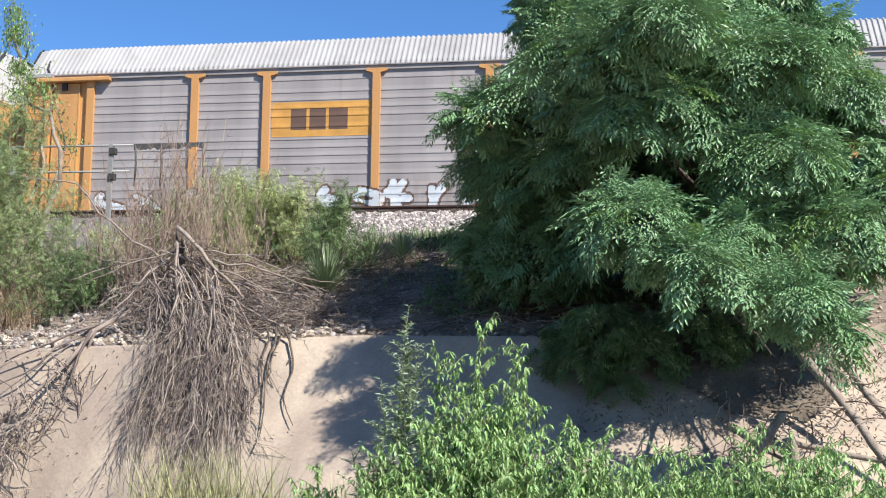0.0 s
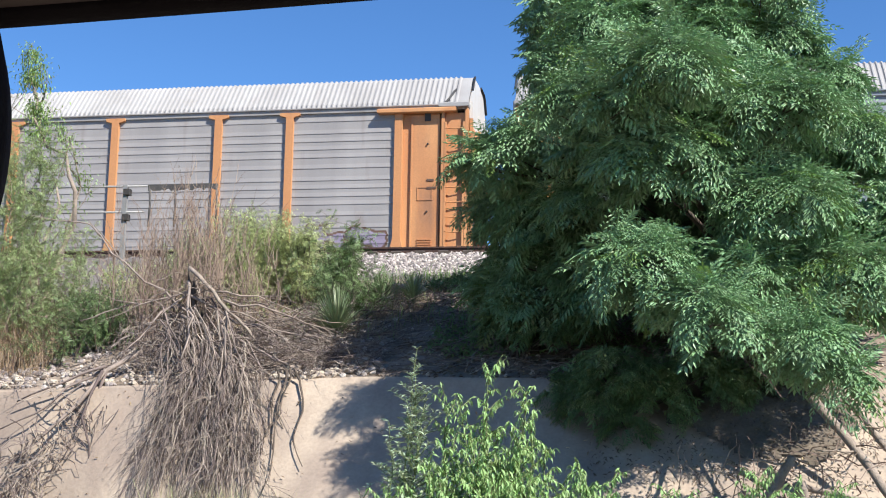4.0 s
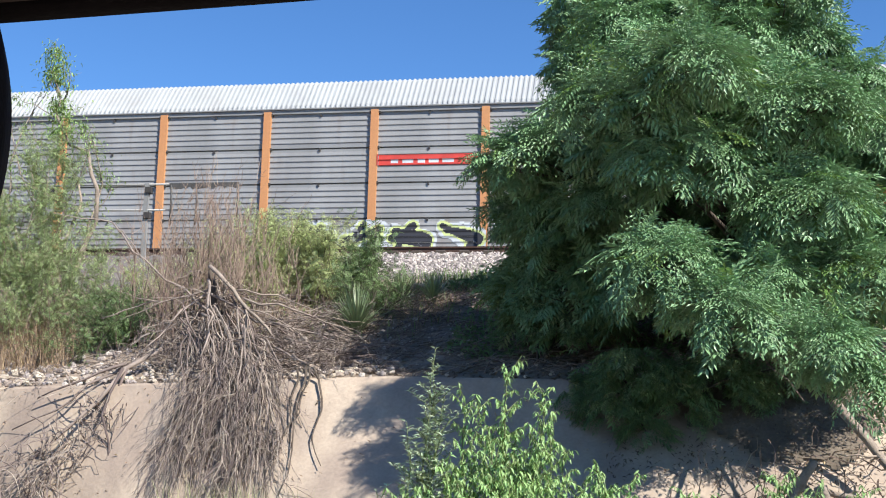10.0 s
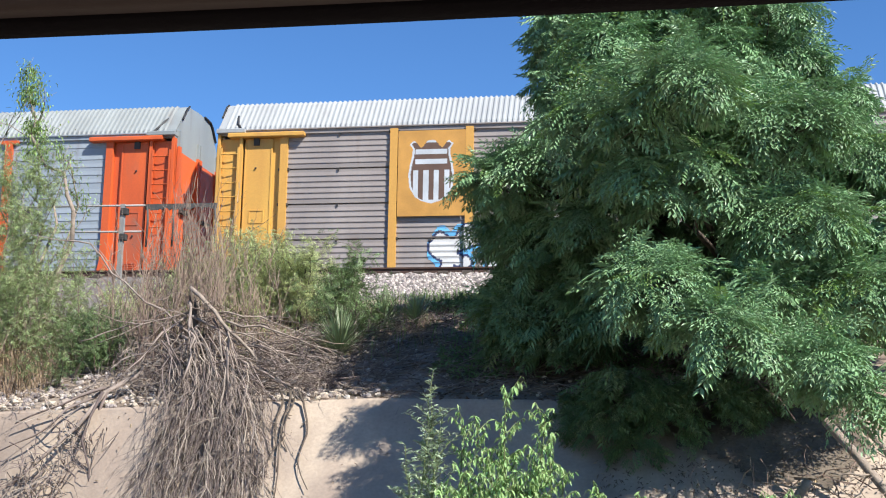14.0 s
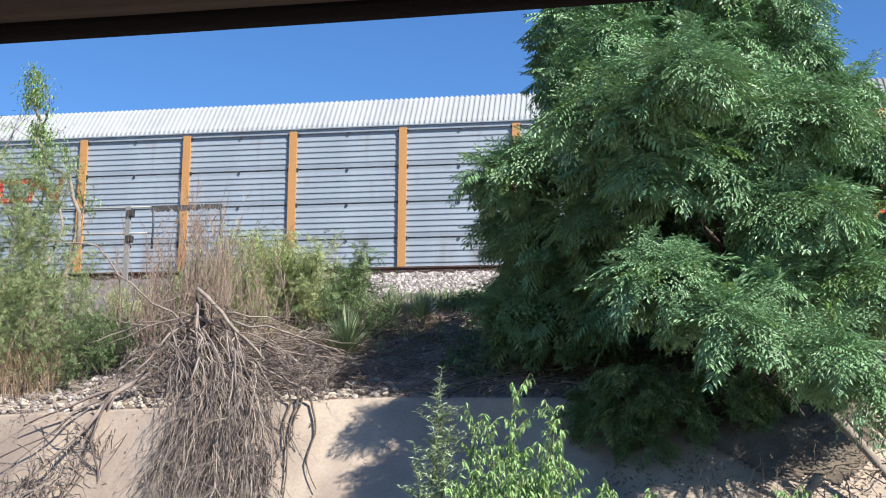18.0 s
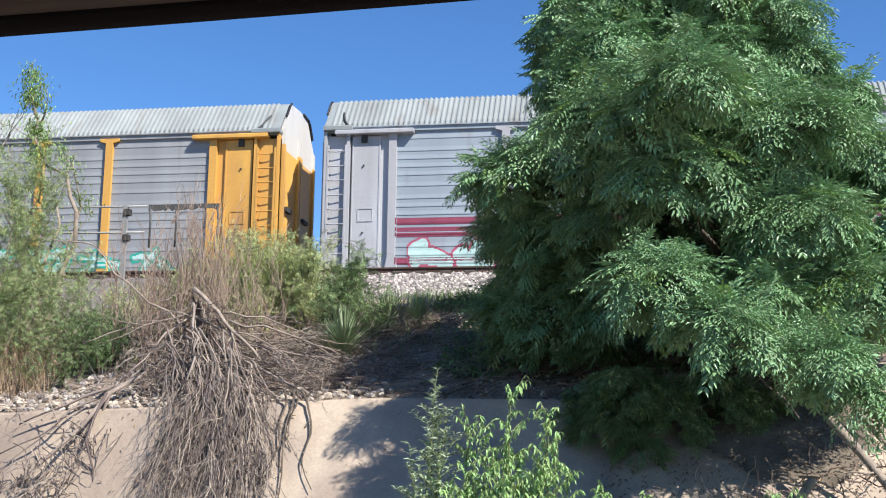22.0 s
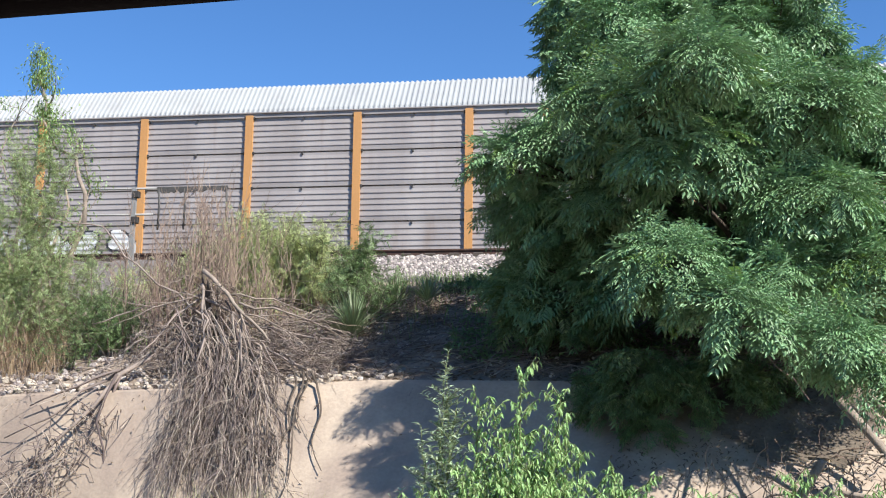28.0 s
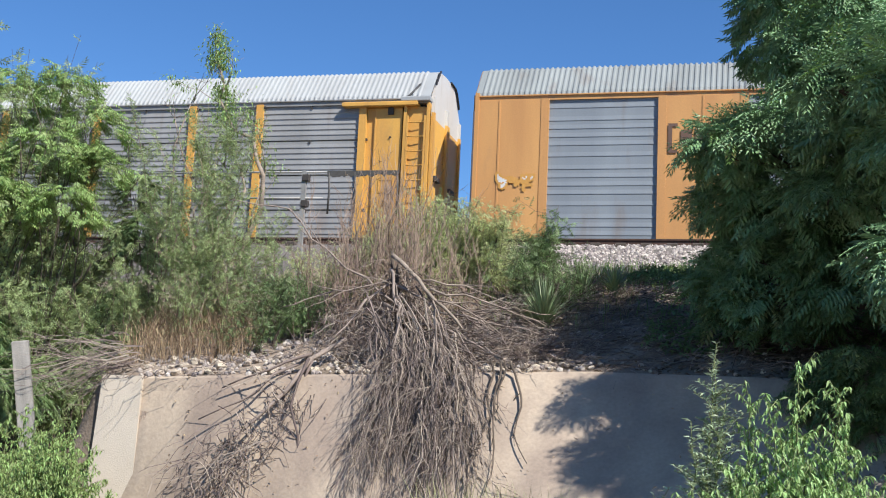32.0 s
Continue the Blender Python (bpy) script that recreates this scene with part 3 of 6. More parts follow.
def autorack(name_label, panel, frame, roof, style="flat", upper=None, smooth_frame=False):
    car = empty("autorack_car", label=name_label, category="rail car", group="cars of the train")
    fm, pm = FRAME[frame], PANEL[panel]
    solid_bays = (0, 2, 8, 10) if smooth_frame else ()
    child("roof", shared(("roof", roof), lambda: roof_mesh(ROOF[roof])), car, "corrugated " + ("white" if roof == "white" else "grey") + " metal roof")
    core = lambda: box_mesh("core", M_DARK, (0.1, 0.12, SILL, BODY - 0.1, 2.98, EAVE))
    child("body", shared("core", core), car, "dark inner deck")
    child("far_side", shared(("far", panel), lambda: box_mesh("far_side", pm, (0.1, 2.99, SILL, BODY - 0.1, 3.1, EAVE))), car)
    child("sill", shared(("sill", frame), lambda: box_mesh("sill", M_RUST, (0.0, -0.05, SILL - 0.12, BODY, 0.1, SILL + 0.1))), car, "rusty side sill")
    beam_mat = fm if smooth_frame else pm
    child("top_rail", shared(("beam", frame if smooth_frame else panel), lambda: box_mesh("top_rail", beam_mat, (0.0, -0.05, EAVE - 0.11, BODY, 0.1, EAVE - 0.0), (0.0, -0.09, EAVE - 0.0, BODY, 0.02, EAVE + 0.03))), car)
    xs = (0.0,) + POSTS + (BODY,)
    for k in range(1, 10):
        w = round(xs[k + 1] - xs[k], 2)
        if k in solid_bays or (smooth_frame and k in (2, 8)):
            me = shared(("plate", w, frame), lambda: box_mesh("side_plate", fm, (0, -0.07, SILL + 0.1, w, 0.02, EAVE - 0.1), (w / 2 - 0.02, -0.085, SILL + 0.1, w / 2 + 0.02, 0, EAVE - 0.1)))
            child("side_plate", me, car, "", pose(xs[k], 0, 0))
        else:
            child("side_panel", shared((w, style, panel), lambda: panel_mesh(w, style, pm)), car, "", pose(xs[k], 0, 0))
    for x in POSTS:
        child("post", shared(("post", frame, smooth_frame, style), lambda: post_mesh(fm, smooth_frame, style == "slot")), car, "", pose(x, 0, 0))
    for right in (False, True):
        side = (lambda key, make: shared((key, "right"), lambda: flipped(shared((key, "left"), make)))) if right else (lambda key, make: shared((key, "left"), make))
        if smooth_frame:
            child("corner_plate", side(("cplate", frame), lambda: box_mesh("corner_plate", fm, (0.1, -0.07, SILL - 0.05, 1.7, 0.12, EAVE - 0.1))), car)
            child("seam", side(("cseam", frame), lambda: box_mesh("seam", fm, (0.62, -0.085, SILL, 0.66, -0.06, EAVE - 0.11))), car)
            child("corner_post", side(("cpost", frame), lambda: box_mesh("corner_post", fm, (0.0, -0.1, SILL - 0.05, 0.1, 0.1, EAVE + 0.1))), car)
        else:
            corner = lambda: box_mesh("corner_frame", fm, (0.0, 0.0, SILL, 0.68, 0.12, EAVE - 0.2), (0.0, -0.1, SILL - 0.05, 0.07, 0.1, EAVE - 0.1), (0.6, -0.1, SILL - 0.05, 0.68, 0.1, EAVE - 0.12), (0.68, 0.06, SILL, 0.74, 0.12, EAVE - 0.3))
            child("corner_frame", side(("corner", frame), corner), car)
            door = lambda: box_mesh("side_door", fm, (0.74, -0.02, SILL, 1.46, 0.12, EAVE - 0.21), bevel=0.012)
            child("side_door", side(("door", frame), door), car)
            child("door_jamb", side(("jamb", frame), lambda: box_mesh("door_jamb", fm, (1.46, 0.03, SILL, 1.72, 0.12, EAVE - 0.2))), car)
            plate = lambda: box_mesh("door_plate", fm, (0.9, -0.034, SILL + 1.5, 0.925, -0.02, SILL + 1.85), (1.275, -0.034, SILL + 1.5, 1.3, -0.02, SILL + 1.85), (0.925, -0.034, SILL + 1.5, 1.275, -0.02, SILL + 1.525), (0.925, -0.034, SILL + 1.825, 1.275, -0.02, SILL + 1.85))
            child("door_plate", side(("plate", frame), plate), car, "raised frame on the door")
            louvre = lambda: box_mesh("louvre", fm, *[(0.92, -0.045, SILL + 0.3 + 0.06 * n, 1.28, -0.02, SILL + 0.33 + 0.06 * n) for n in range(4)])
            child("louvre", side(("louvre", frame), louvre), car, "small louvre at the door's foot")
            hinge = lambda: box_mesh("door_seam", fm, (1.44, -0.035, SILL + 0.05, 1.475, 0.02, EAVE - 0.24), (0.735, -0.035, SILL + 0.05, 0.76, 0.02, EAVE - 0.24))
            child("door_seam", side(("seam", frame), hinge), car)
            latch = lambda: box_mesh("latch", M_DARK, (0.97, -0.07, EAVE - 0.4, 1.12, -0.02, EAVE - 0.21), (1.02, -0.06, SILL + 2.95, 1.06, -0.02, SILL + 2.98), (1.02, -0.06, SILL + 1.2, 1.06, -0.02, SILL + 1.23))
            child("latch", side("latch", latch), car, "dark steel latch at the door's head")
            child("ladder", side(("ladder", frame), lambda: ladder_mesh(fm)), car)
            brace = lambda: box_mesh("bracket", fm, (0.3, -0.2, EAVE - 0.2, 2.35, 0.1, EAVE - 0.08), bevel=0.02)
            child("bracket", side(("brace", frame), brace), car)
            cap = lambda: box_mesh("step", ROOF[roof], (-0.02, -0.18, EAVE - 0.08, 0.75, 0.25, EAVE + 0.05), bevel=0.02)
            child("step", side(("cap", roof), cap), car, "")
            hose = Buf()
            hose.tube([(0.62, -0.05, EAVE + 0.05), (0.5, 0.02, EAVE + 0.2), (0.42, 0.25, EAVE + 0.44), (0.25, 0.7, EAVE + 0.79), (0.2, 1.5, EAVE + 0.95)], 0.035, 5)
            hose.tube([(-0.03, 1.9, EAVE + 1.0), (-0.04, 2.36, EAVE + 0.96), (-0.05, 2.5, EAVE + 0.86), (-0.05, 2.8, EAVE + 0.5)], 0.035, 5)
            hose.tube([(-0.05, 0.3, EAVE + 0.48), (-0.05, 0.58, EAVE + 0.84), (-0.04, 0.74, EAVE + 0.96)], 0.03, 5)
            child("roof_edge", side("hose", lambda: hose.mesh("roof_edge", M_BLACK)), car, "black rubber edge strip")
        up = FRAME[frame] if smooth_frame else (upper or M_WHITE)
        lo = M_WHITE if smooth_frame else fm
        child("end_door", side(("end", lo.name, up.name), lambda: end_mesh(lo, up)), car, "ribbed end door")
        truck = child("truck", shared("truck", truck_mesh), car, "", pose(22.9 if right else 4.5, 0, 0))
        for x in (-0.9, 0.9):
            for y in (0.78, 2.2):
                child("wheel", shared("wheel", wheel_mesh), truck, "", pose(x, y, 0))
    return car


def marks_on_door(car, frame_right, n=2):
    x = BODY - 1.05 if frame_right else 0.9
    for k in range(n):
        b = Buf()
        b.box(x, -0.038, 2.6 + 0.2 * k, x + 0.24 - 0.06 * k, -0.02, 2.65 + 0.2 * k)
        child("marking", b.mesh("marking", SPRAY["brown"]), car, "small dark stencilled bar")


def build_train():
    cars = []
    low = SILL + 0.14
    # 0: dusty car with an orange badge on the wall
    c = autorack("dusty brown-grey corrugated autorack with orange posts and badge", "brown", "orange", "grey", "flat")
    bars(c, "badge", "flat", 6.6, 9.22, 2.95, 3.85, ["ochre", "brown"], lambda X, Z: np.where(bar_row(7.1, (0.42, 0.42, 0.5), 3.12, 0.56, 0.08)(X, Z) == 0, 1, 0), "orange badge with dark block letters drawn as bars")
    tags(c, "flat", (7.8, 15.0, low, low + 0.85, 11, ("pale", "brown"), {"thick": 0.08}), (1.8, 5.8, low, low + 0.7, 12, ("pale", "brown"), {"thick": 0.07}))
    cars.append(c)
    # 1: teal, white and red lettering along the foot
    c = autorack("blue-grey corrugated autorack with teal graffiti", "blue", "orange", "grey", "flat")
    tags(c, "flat", (2.0, 6.0, low, low + 1.0, 21, ("red", "white", "red"), {}), (5.6, 13.0, low, low + 1.25, 22, ("teal", "white", "red"), {"wide": 1.3, "thick": 0.2}), (13.2, 18.6, low, low + 1.05, 23, ("teal", "white", "white"), {"wide": 1.1, "thick": 0.16}), (18.8, 25.4, low, low + 1.2, 24, ("teal", "white", "red"), {"wide": 1.6, "thick": 0.24}))
    bars(c, "badge", "flat", 6.8, 9.2, 3.0, 3.8, ["black"], lambda X, Z: np.where((np.abs(Z - 3.38) < 0.3) & (np.mod(Z, 0.13) < 0.07) & (X < 8.0) & (X > 6.9 + (3.7 - Z)), 0, bar_row(8.0, (0.35, 0.4), 3.2, 0.42, 0.06)(X, Z)), "black striped badge drawn as bars")
    cars.append(c)
    # 2
    c = autorack("warm grey corrugated autorack with a small dark tag", "warm", "rust", "grey", "flat")
    tags(c, "flat", (23.3, 25.6, low + 0.1, low + 0.8, 31, ("violet", "brown"), {"thick": 0.07}))
    cars.append(c)
    # 3
    c = autorack("grey slotted autorack with blue and green graffiti and red sign", "dark", "orange", "white", "slot")
    tags(c, "slot", (15.0, 25.6, low, low + 1.25, 41, ("sky", "red", "navy"), {"wide": 1.3, "thick": 0.17}), (7.0, 14.6, low, low + 1.2, 42, ("green", "maroon", "violet"), {"wide": 1.3, "thick": 0.15}), (2.0, 6.4, low, low + 1.2, 43, ("mint", "black"), {"wide": 1.2, "thick": 0.14}))
    bars(c, "sign", "slot", 6.6, 9.25, 2.72, 3.66, ["logo_red", "white"], lambda X, Z: np.where((bar_row(6.9, (0.24,) * 7, 3.28, 0.2, 0.07)(X, Z) == 0) | (bar_row(6.9, (0.22,) * 6, 2.92, 0.2, 0.07)(X, Z) == 0), 1, 0), "red sign with white bars for lettering")
    cars.append(c)
    # 4
    c = autorack("grey slotted autorack with white graffiti", "dark", "rust", "white", "slot")
    tags(c, "slot", (0.95, 6.2, low, low + 1.2, 51, ("pale", "black", "sky"), {"wide": 1.2, "thick": 0.16}), (15.8, 21.0, low, low + 0.85, 52, ("black", "lime", "pale"), {"wide": 1.1, "thick": 0.09}), (21.2, 25.4, low, low + 1.25, 53, ("white", "black"), {"wide": 1.2, "thick": 0.17}))
    bars(c, "sign", "slot", 18.15, 20.85, 3.22, 3.5, ["logo_red", "pale"], lambda X, Z: np.where(bar_row(18.5, (0.2, 0.3, 0.2, 0.25, 0.3), 3.28, 0.1)(X, Z) == 0, 1, 0), "thin red bar of lettering")
    tags(c, "slot", (0.78, 1.3, 2.0, 2.9, 54, ("violet", "violet"), {"wide": 0.3, "thick": 0.03}))
    cars.append(c)
    # 5
    c = autorack("tan slotted autorack with red and blue graffiti", "tan", "yellow", "white", "slot")
    tags(c, "slot", (12.2, 18.6, low, low + 1.3, 61, ("pink", "white", "navy"), {"wide": 1.2, "thick": 0.13}), (5.4, 11.8, low, low + 1.25, 62, ("white", "navy", "sky"), {"wide": 1.2, "thick": 0.15}), (20.6, 22.8, low, low + 0.5, 63, ("pale", "navy"), {"thick": 0.07}))
    bars(c, "sign", "slot", 4.62, 6.34, 2.4, EAVE - 0.14, ["ochre", "pale", "brown", "brown"], shield(5.48, 3.55, 1.2, 1.65, True), "orange panel with a dark shield", True)
    cars.append(c)
    # 6
    c = autorack("pale grey autorack with red-orange posts", "pale", "red", "zinc", "flat", upper=ROOF["zinc"])
    tags(c, "flat", (13.4, 17.2, low, low + 0.75, 71, ("straw", "brown"), {"thick": 0.16}), (17.0, 18.6, low, low + 0.6, 72, ("green", "lime"), {}), (11.9, 13.4, low, low + 0.55, 73, ("green", "lime"), {"thick": 0.15}))
    cars.append(c)
    # 7
    c = autorack("pale grey slotted autorack with a red line badge", "pale", "orange", "white", "slot")
    red = lambda X, Z: np.where(np.minimum.reduce([seg_dist(X, Z, a, b) for a, b in (((7.8, 3.65), (7.0, 3.65)), ((7.0, 3.65), (7.0, 3.12)), ((7.0, 3.12), (7.85, 3.12)), ((7.85, 3.12), (7.95, 3.6)), ((7.95, 3.65), (8.6, 3.15)), ((8.6, 3.15), (8.75, 3.65)))]) < 0.07, 0, -1)
    bars(c, "badge", "slot", 6.8, 9.0, 2.9, 3.8, ["logo_red"], red, "red badge drawn as one bent line")
    cars.append(c)
    # 8
    c = autorack("silver-framed autorack with maroon stripes and sign", "pale", "silver", "zinc", "flat", upper=M_WHITE)
    bars(c, "stripes", "flat", 1.7, 25.7, low + 0.0, 2.4, ["maroon"], lambda X, Z: np.where(((Z > 1.88) & (Z < 1.98)) | ((Z > 2.04) & (Z < 2.14)) | ((Z > 2.2) & (Z < 2.36)) | ((Z > low) & (Z < low + 0.14)) | ((Z > low + 0.26) & (Z < low + 0.42)), 0, -1), "maroon stripes along the side")
    bars(c, "sign", "flat", 6.55, 9.3, 3.72, 4.52, ["maroon", "white"], lambda X, Z: np.where((bar_row(7.35, (0.2,) * 6, 4.02, 0.26, 0.07)(X, Z) == 0) | (np.hypot(X - 7.0, Z - 4.13) < 0.2), 1, 0), "maroon sign with a white disc and bars")
    tags(c, "flat", (19.2, 22.7, low + 0.3, low + 0.85, 81, ("sky", "mint"), {"thick": 0.1}), (12.4, 14.4, low, low + 0.6, 82, ("maroon", "white"), {"wide": 0.7, "thick": 0.1}), (15.3, 18.7, low, low + 0.8, 85, ("sky", "navy"), {"wide": 1.2}), (5.8, 9.6, low, low + 1.0, 83, ("white", "black"), {"wide": 0.95, "thick": 0.15}), (2.0, 4.4, low, low + 0.9, 84, ("mint", "pink"), {}))
    cars.append(c)
    # 9
    c = autorack("grey autorack with a shield sign and pale teal graffiti", "grey", "yellow", "zinc", "flat")
    bars(c, "sign", "flat", 4.62, 6.34, 2.9, EAVE - 0.14, ["ochre", "white", "blue", "logo_red"], shield(5.48, 3.88, 1.22, 1.35, True), "orange panel with a blue and red shield", True)
    font = bpy.data.curves.new("slogan", "FONT")
    font.body, font.size, font.extrude = "BUILDING    AMERICA", 0.38, 0.002
    font.space_character = 1.18
    font.materials.append(M_BLACK)
    child("slogan", font, c, "dark painted slogan", pose(7.35, -0.006, 4.14, 90, 0, 0))
    tags(c, "flat", (7.0, 12.0, low, low + 0.7, 91, ("mint", "pale"), {}), (17.5, 25.0, low, low + 0.85, 92, ("mint", "teal"), {"wide": 1.4, "thick": 0.06}))
    cars.append(c)
    # 10
    c = autorack("brown-grey slotted autorack with teal and black graffiti", "tan", "rust", "white", "slot")
    tags(c, "slot", (13.5, 20.0, low, low + 1.0, 101, ("teal", "white", "black"), {"wide": 1.1, "thick": 0.14}), (20.8, 25.4, low, low + 0.7, 102, ("white", "pale", "pale"), {}), (3, 9, low, low + 0.9, 103, ("violet", "white"), {}))
    cars.append(c)
    # 11
    c = autorack("brown-grey slotted autorack with a shield sign", "brown", "orange", "white", "slot")
    bars(c, "sign", "slot", 4.62, 6.34, 2.7, EAVE - 0.14, ["ochre", "white", "blue", "logo_red"], shield(5.48, 3.75, 0.8, 0.95, True), "orange panel with a small blue and red shield", True)
    tags(c, "slot", (1.9, 8.5, low, low + 0.95, 111, ("pale", "violet", "pale"), {"wide": 1.0}), (8.7, 12.2, low, low + 0.8, 112, ("white", "black"), {}), (22.9, 25.3, low, low + 0.85, 113, ("pink", "white"), {}))
    cars.append(c)
    # 12
    c = autorack("orange-framed autorack with smooth plates and zinc panels", "blue", "orange", "zinc", "flat", smooth_frame=True)
    bars(c, "badge", "flat", 4.6, 6.35, 3.15, 4.05, ["brown"], lambda X, Z: np.where((bar_row(4.95, (0.28, 0.26, 0.3), 3.45, 0.36, 0.06)(X, Z) == 0) | ((np.abs(np.abs(X - 5.47) - 0.78) < 0.05) & (np.abs(Z - 3.6) < 0.36)) | ((np.abs(np.abs(X - 5.47) - 0.7) < 0.1) & (np.abs(np.abs(Z - 3.6) - 0.33) < 0.04)), 0, -1), "dark bracketed badge drawn as bars", True)
    plated = ((0.0, 1.8), (4.7, 6.65), (21.15, 23.1), (26.0, BODY))
    wash = lambda X, Z: np.where(Z - low > 0.72 + 0.3 * value_noise(X * 1.4, X * 0.3, 126) + 0.1 * value_noise(X * 9, Z * 2, 127), -1, np.where(value_noise(X * 1.1, Z * 2.2, 128) + 0.5 * value_noise(X * 5, Z * 7, 129) > 0.75, -1, np.where(value_noise(X * 0.7, Z * 2.5, 130) > 0.15, 0, 1)))
    me = mark_mesh("graffiti", "flat", 18.6, 26.9, low, low + 1.05, wash, [SPRAY["violet"], SPRAY["pale"]], plates=plated)
    tagged(child("graffiti", me, c, "faded violet and white sprayed band", pose(0.2, 0, 0)), kind="stuff")
    tags(c, "flat", (19.6, 26.6, low + 0.02, low + 0.8, 121, ("white", "violet"), {"thick": 0.06, "wide": 0.7}), (21.4, 22.6, low + 0.25, low + 1.15, 125, ("sky", "mint"), {"thick": 0.09, "wide": 0.6}), (6.6, 15.0, low, low + 0.9, 122, ("white", "pale"), {"thick": 0.07, "wide": 1.1}), (0.3, 1.4, 2.3, 2.8, 124, ("white", "ochre"), {"wide": 0.35, "thick": 0.03}), plates=plated)
    cars.append(c)
    # 13
    c = autorack("dark grey autorack with bright yellow ends", "dark", "yellow", "white", "slot")
    cars.append(c)
    for k in (1, 2, 3, 7, 9):
        marks_on_door(cars[k], k % 2 == 0)
    return cars
build_ground()
build_apron()
build_ballast()
build_track(25.65, NEAR_RAIL_Z, "rust-brown railway track on a ballast bed, near line")
build_track(TRAIN_P + 1.55, FAR_RAIL_Z, "railway track under the train")
CARS = build_train()
TRAIN_S = [(0, -15.93), (1, -5.91), (2, 4.69), (3, 15.27), (4, 25.86), (5.2, 38.71), (6.2, 49.41), (7, 58.0), (8, 68.82), (9, 79.71), (10, 90.4), (11, 101.27), (12, 112.09), (13, 123.1), (14.5, 139.64), (16, 156.33), (17, 167.4), (18, 178.68), (19, 189.92), (20, 201.1), (21, 212.47), (22, 223.93), (23, 235.42), (24, 246.94), (25, 258.26), (26.5, 275.77), (28, 293.34), (29, 305.06), (30, 316.61), (31, 328.33), (32, 339.63)]
# ---- plants ----
M_LEAF = mat("tree_leaf", (0.195, 0.335, 0.155), 0.48, vary=0.15, scale=1.2, fine=6, bump=0, island=0.16, trans=0.05, spec=0.52)
M_LUSH = mat("lush_leaf", (0.30, 0.42, 0.14), 0.55, vary=0.2, scale=2.0, fine=9, bump=0, island=0.4, trans=0.35)
M_LEAF_YOUNG = mat("young_leaf", (0.17, 0.28, 0.07), 0.45, vary=0.2, scale=2.0, fine=9, bump=0, island=0.3, trans=0.3)
M_WEED = mat("weed_leaf", (0.305, 0.46, 0.165), 0.5, vary=0.2, scale=3, fine=12, bump=0, island=0.3, trans=0.3)
M_WEED_PALE = mat("pale_weed_leaf", (0.38, 0.46, 0.29), 0.5, vary=0.2, scale=3, fine=12, bump=0, island=0.3, trans=0.25)
M_WEED_STEM = mat("weed_stem", (0.16, 0.19, 0.07), 0.7, vary=0.3, scale=6)
M_FEATHER = mat("feathery_leaf", (0.34, 0.415, 0.185), 0.6, vary=0.2, scale=2, fine=10, bump=0, island=0.4, trans=0.4)
M_SAGE = mat("sage_leaf", (0.48, 0.53, 0.25), 0.7, vary=0.2, scale=2, fine=10, bump=0, island=0.35, trans=0.4)
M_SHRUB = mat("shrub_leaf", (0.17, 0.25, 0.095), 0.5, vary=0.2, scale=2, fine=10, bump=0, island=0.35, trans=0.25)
M_BARK = mat("bark", (0.11, 0.085, 0.065), 0.95, vary=0.4, scale=7, fine=50, bump=0.6)
M_TWIG = mat("dead_twig", (0.27, 0.215, 0.182), 0.9, vary=0.35, scale=5, fine=40, bump=0.3, island=0.55)
M_TWIG_RED = mat("reddish_twig", (0.27, 0.195, 0.15), 0.9, vary=0.35, scale=5, fine=40, bump=0.3, island=0.35)
M_LOG = mat("old_log", (0.33, 0.265, 0.21), 0.9, vary=0.4, scale=8, fine=50, bump=0.5)
M_STRAW = mat("dry_grass", (0.38, 0.27, 0.17), 0.9, vary=0.3, scale=5, fine=30, bump=0, island=0.35)
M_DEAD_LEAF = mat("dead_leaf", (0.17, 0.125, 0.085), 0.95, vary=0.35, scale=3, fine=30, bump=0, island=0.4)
M_GRASS = mat("green_grass", (0.20, 0.30, 0.085), 0.7, vary=0.3, scale=3, fine=20, bump=0, island=0.4, trans=0.25)
M_RANK = mat("half_dry_grass", (0.36, 0.35, 0.17), 0.8, vary=0.3, scale=3, fine=20, bump=0, island=0.45, trans=0.2)
M_YUCCA = mat("yucca_leaf", (0.24, 0.31, 0.16), 0.5, vary=0.3, scale=4, fine=20, bump=0, island=0.3)


def unit(v):
    v = np.asarray(v, float)
    return v / (np.linalg.norm(v, axis=-1, keepdims=True) + 1e-9)


def frames(d, up=(0, 0, 1.0), roll=None):
    """Turns whose x axes follow d and whose z axes stay near up."""
    d = unit(d)
    s = unit(np.cross(np.broadcast_to(up, d.shape) + 1e-4, d))
    n = np.cross(d, s)
    if roll is not None:
        c, k = np.cos(roll)[:, None], np.sin(roll)[:, None]
        s, n = c * s + k * n, c * n - k * s
    return np.stack([d, s, n], -1)


def scatter(template, at, turns, sizes, origin=(0, 0, 0)):
    """Copies of a small template (verts, faces), as one pair of arrays."""
    tv, tf = template
    v = np.einsum("nij,kj->nki", turns * np.asarray(sizes)[:, None, None], tv) + at[:, None] - np.asarray(origin)
    f = tf[None] + (np.arange(len(at)) * len(tv))[:, None, None]
    return v.reshape(-1, 3), f.reshape(-1, tf.shape[1])


def join(*pairs):
    vs, fs, n = [], [], 0
    for v, f in pairs:
        vs.append(v)
        fs.append(f + n)
        n += len(v)
    return np.concatenate(vs), np.concatenate(fs)


def leaflet(length, width, fold=0.25):
    """One lance-shaped leaflet along x, folded at its rib: four vertices."""
    return np.array([(0, 0, 0), (length * 0.4, width, width * fold), (length, 0, -length * 0.12), (length * 0.4, -width, width * fold)])


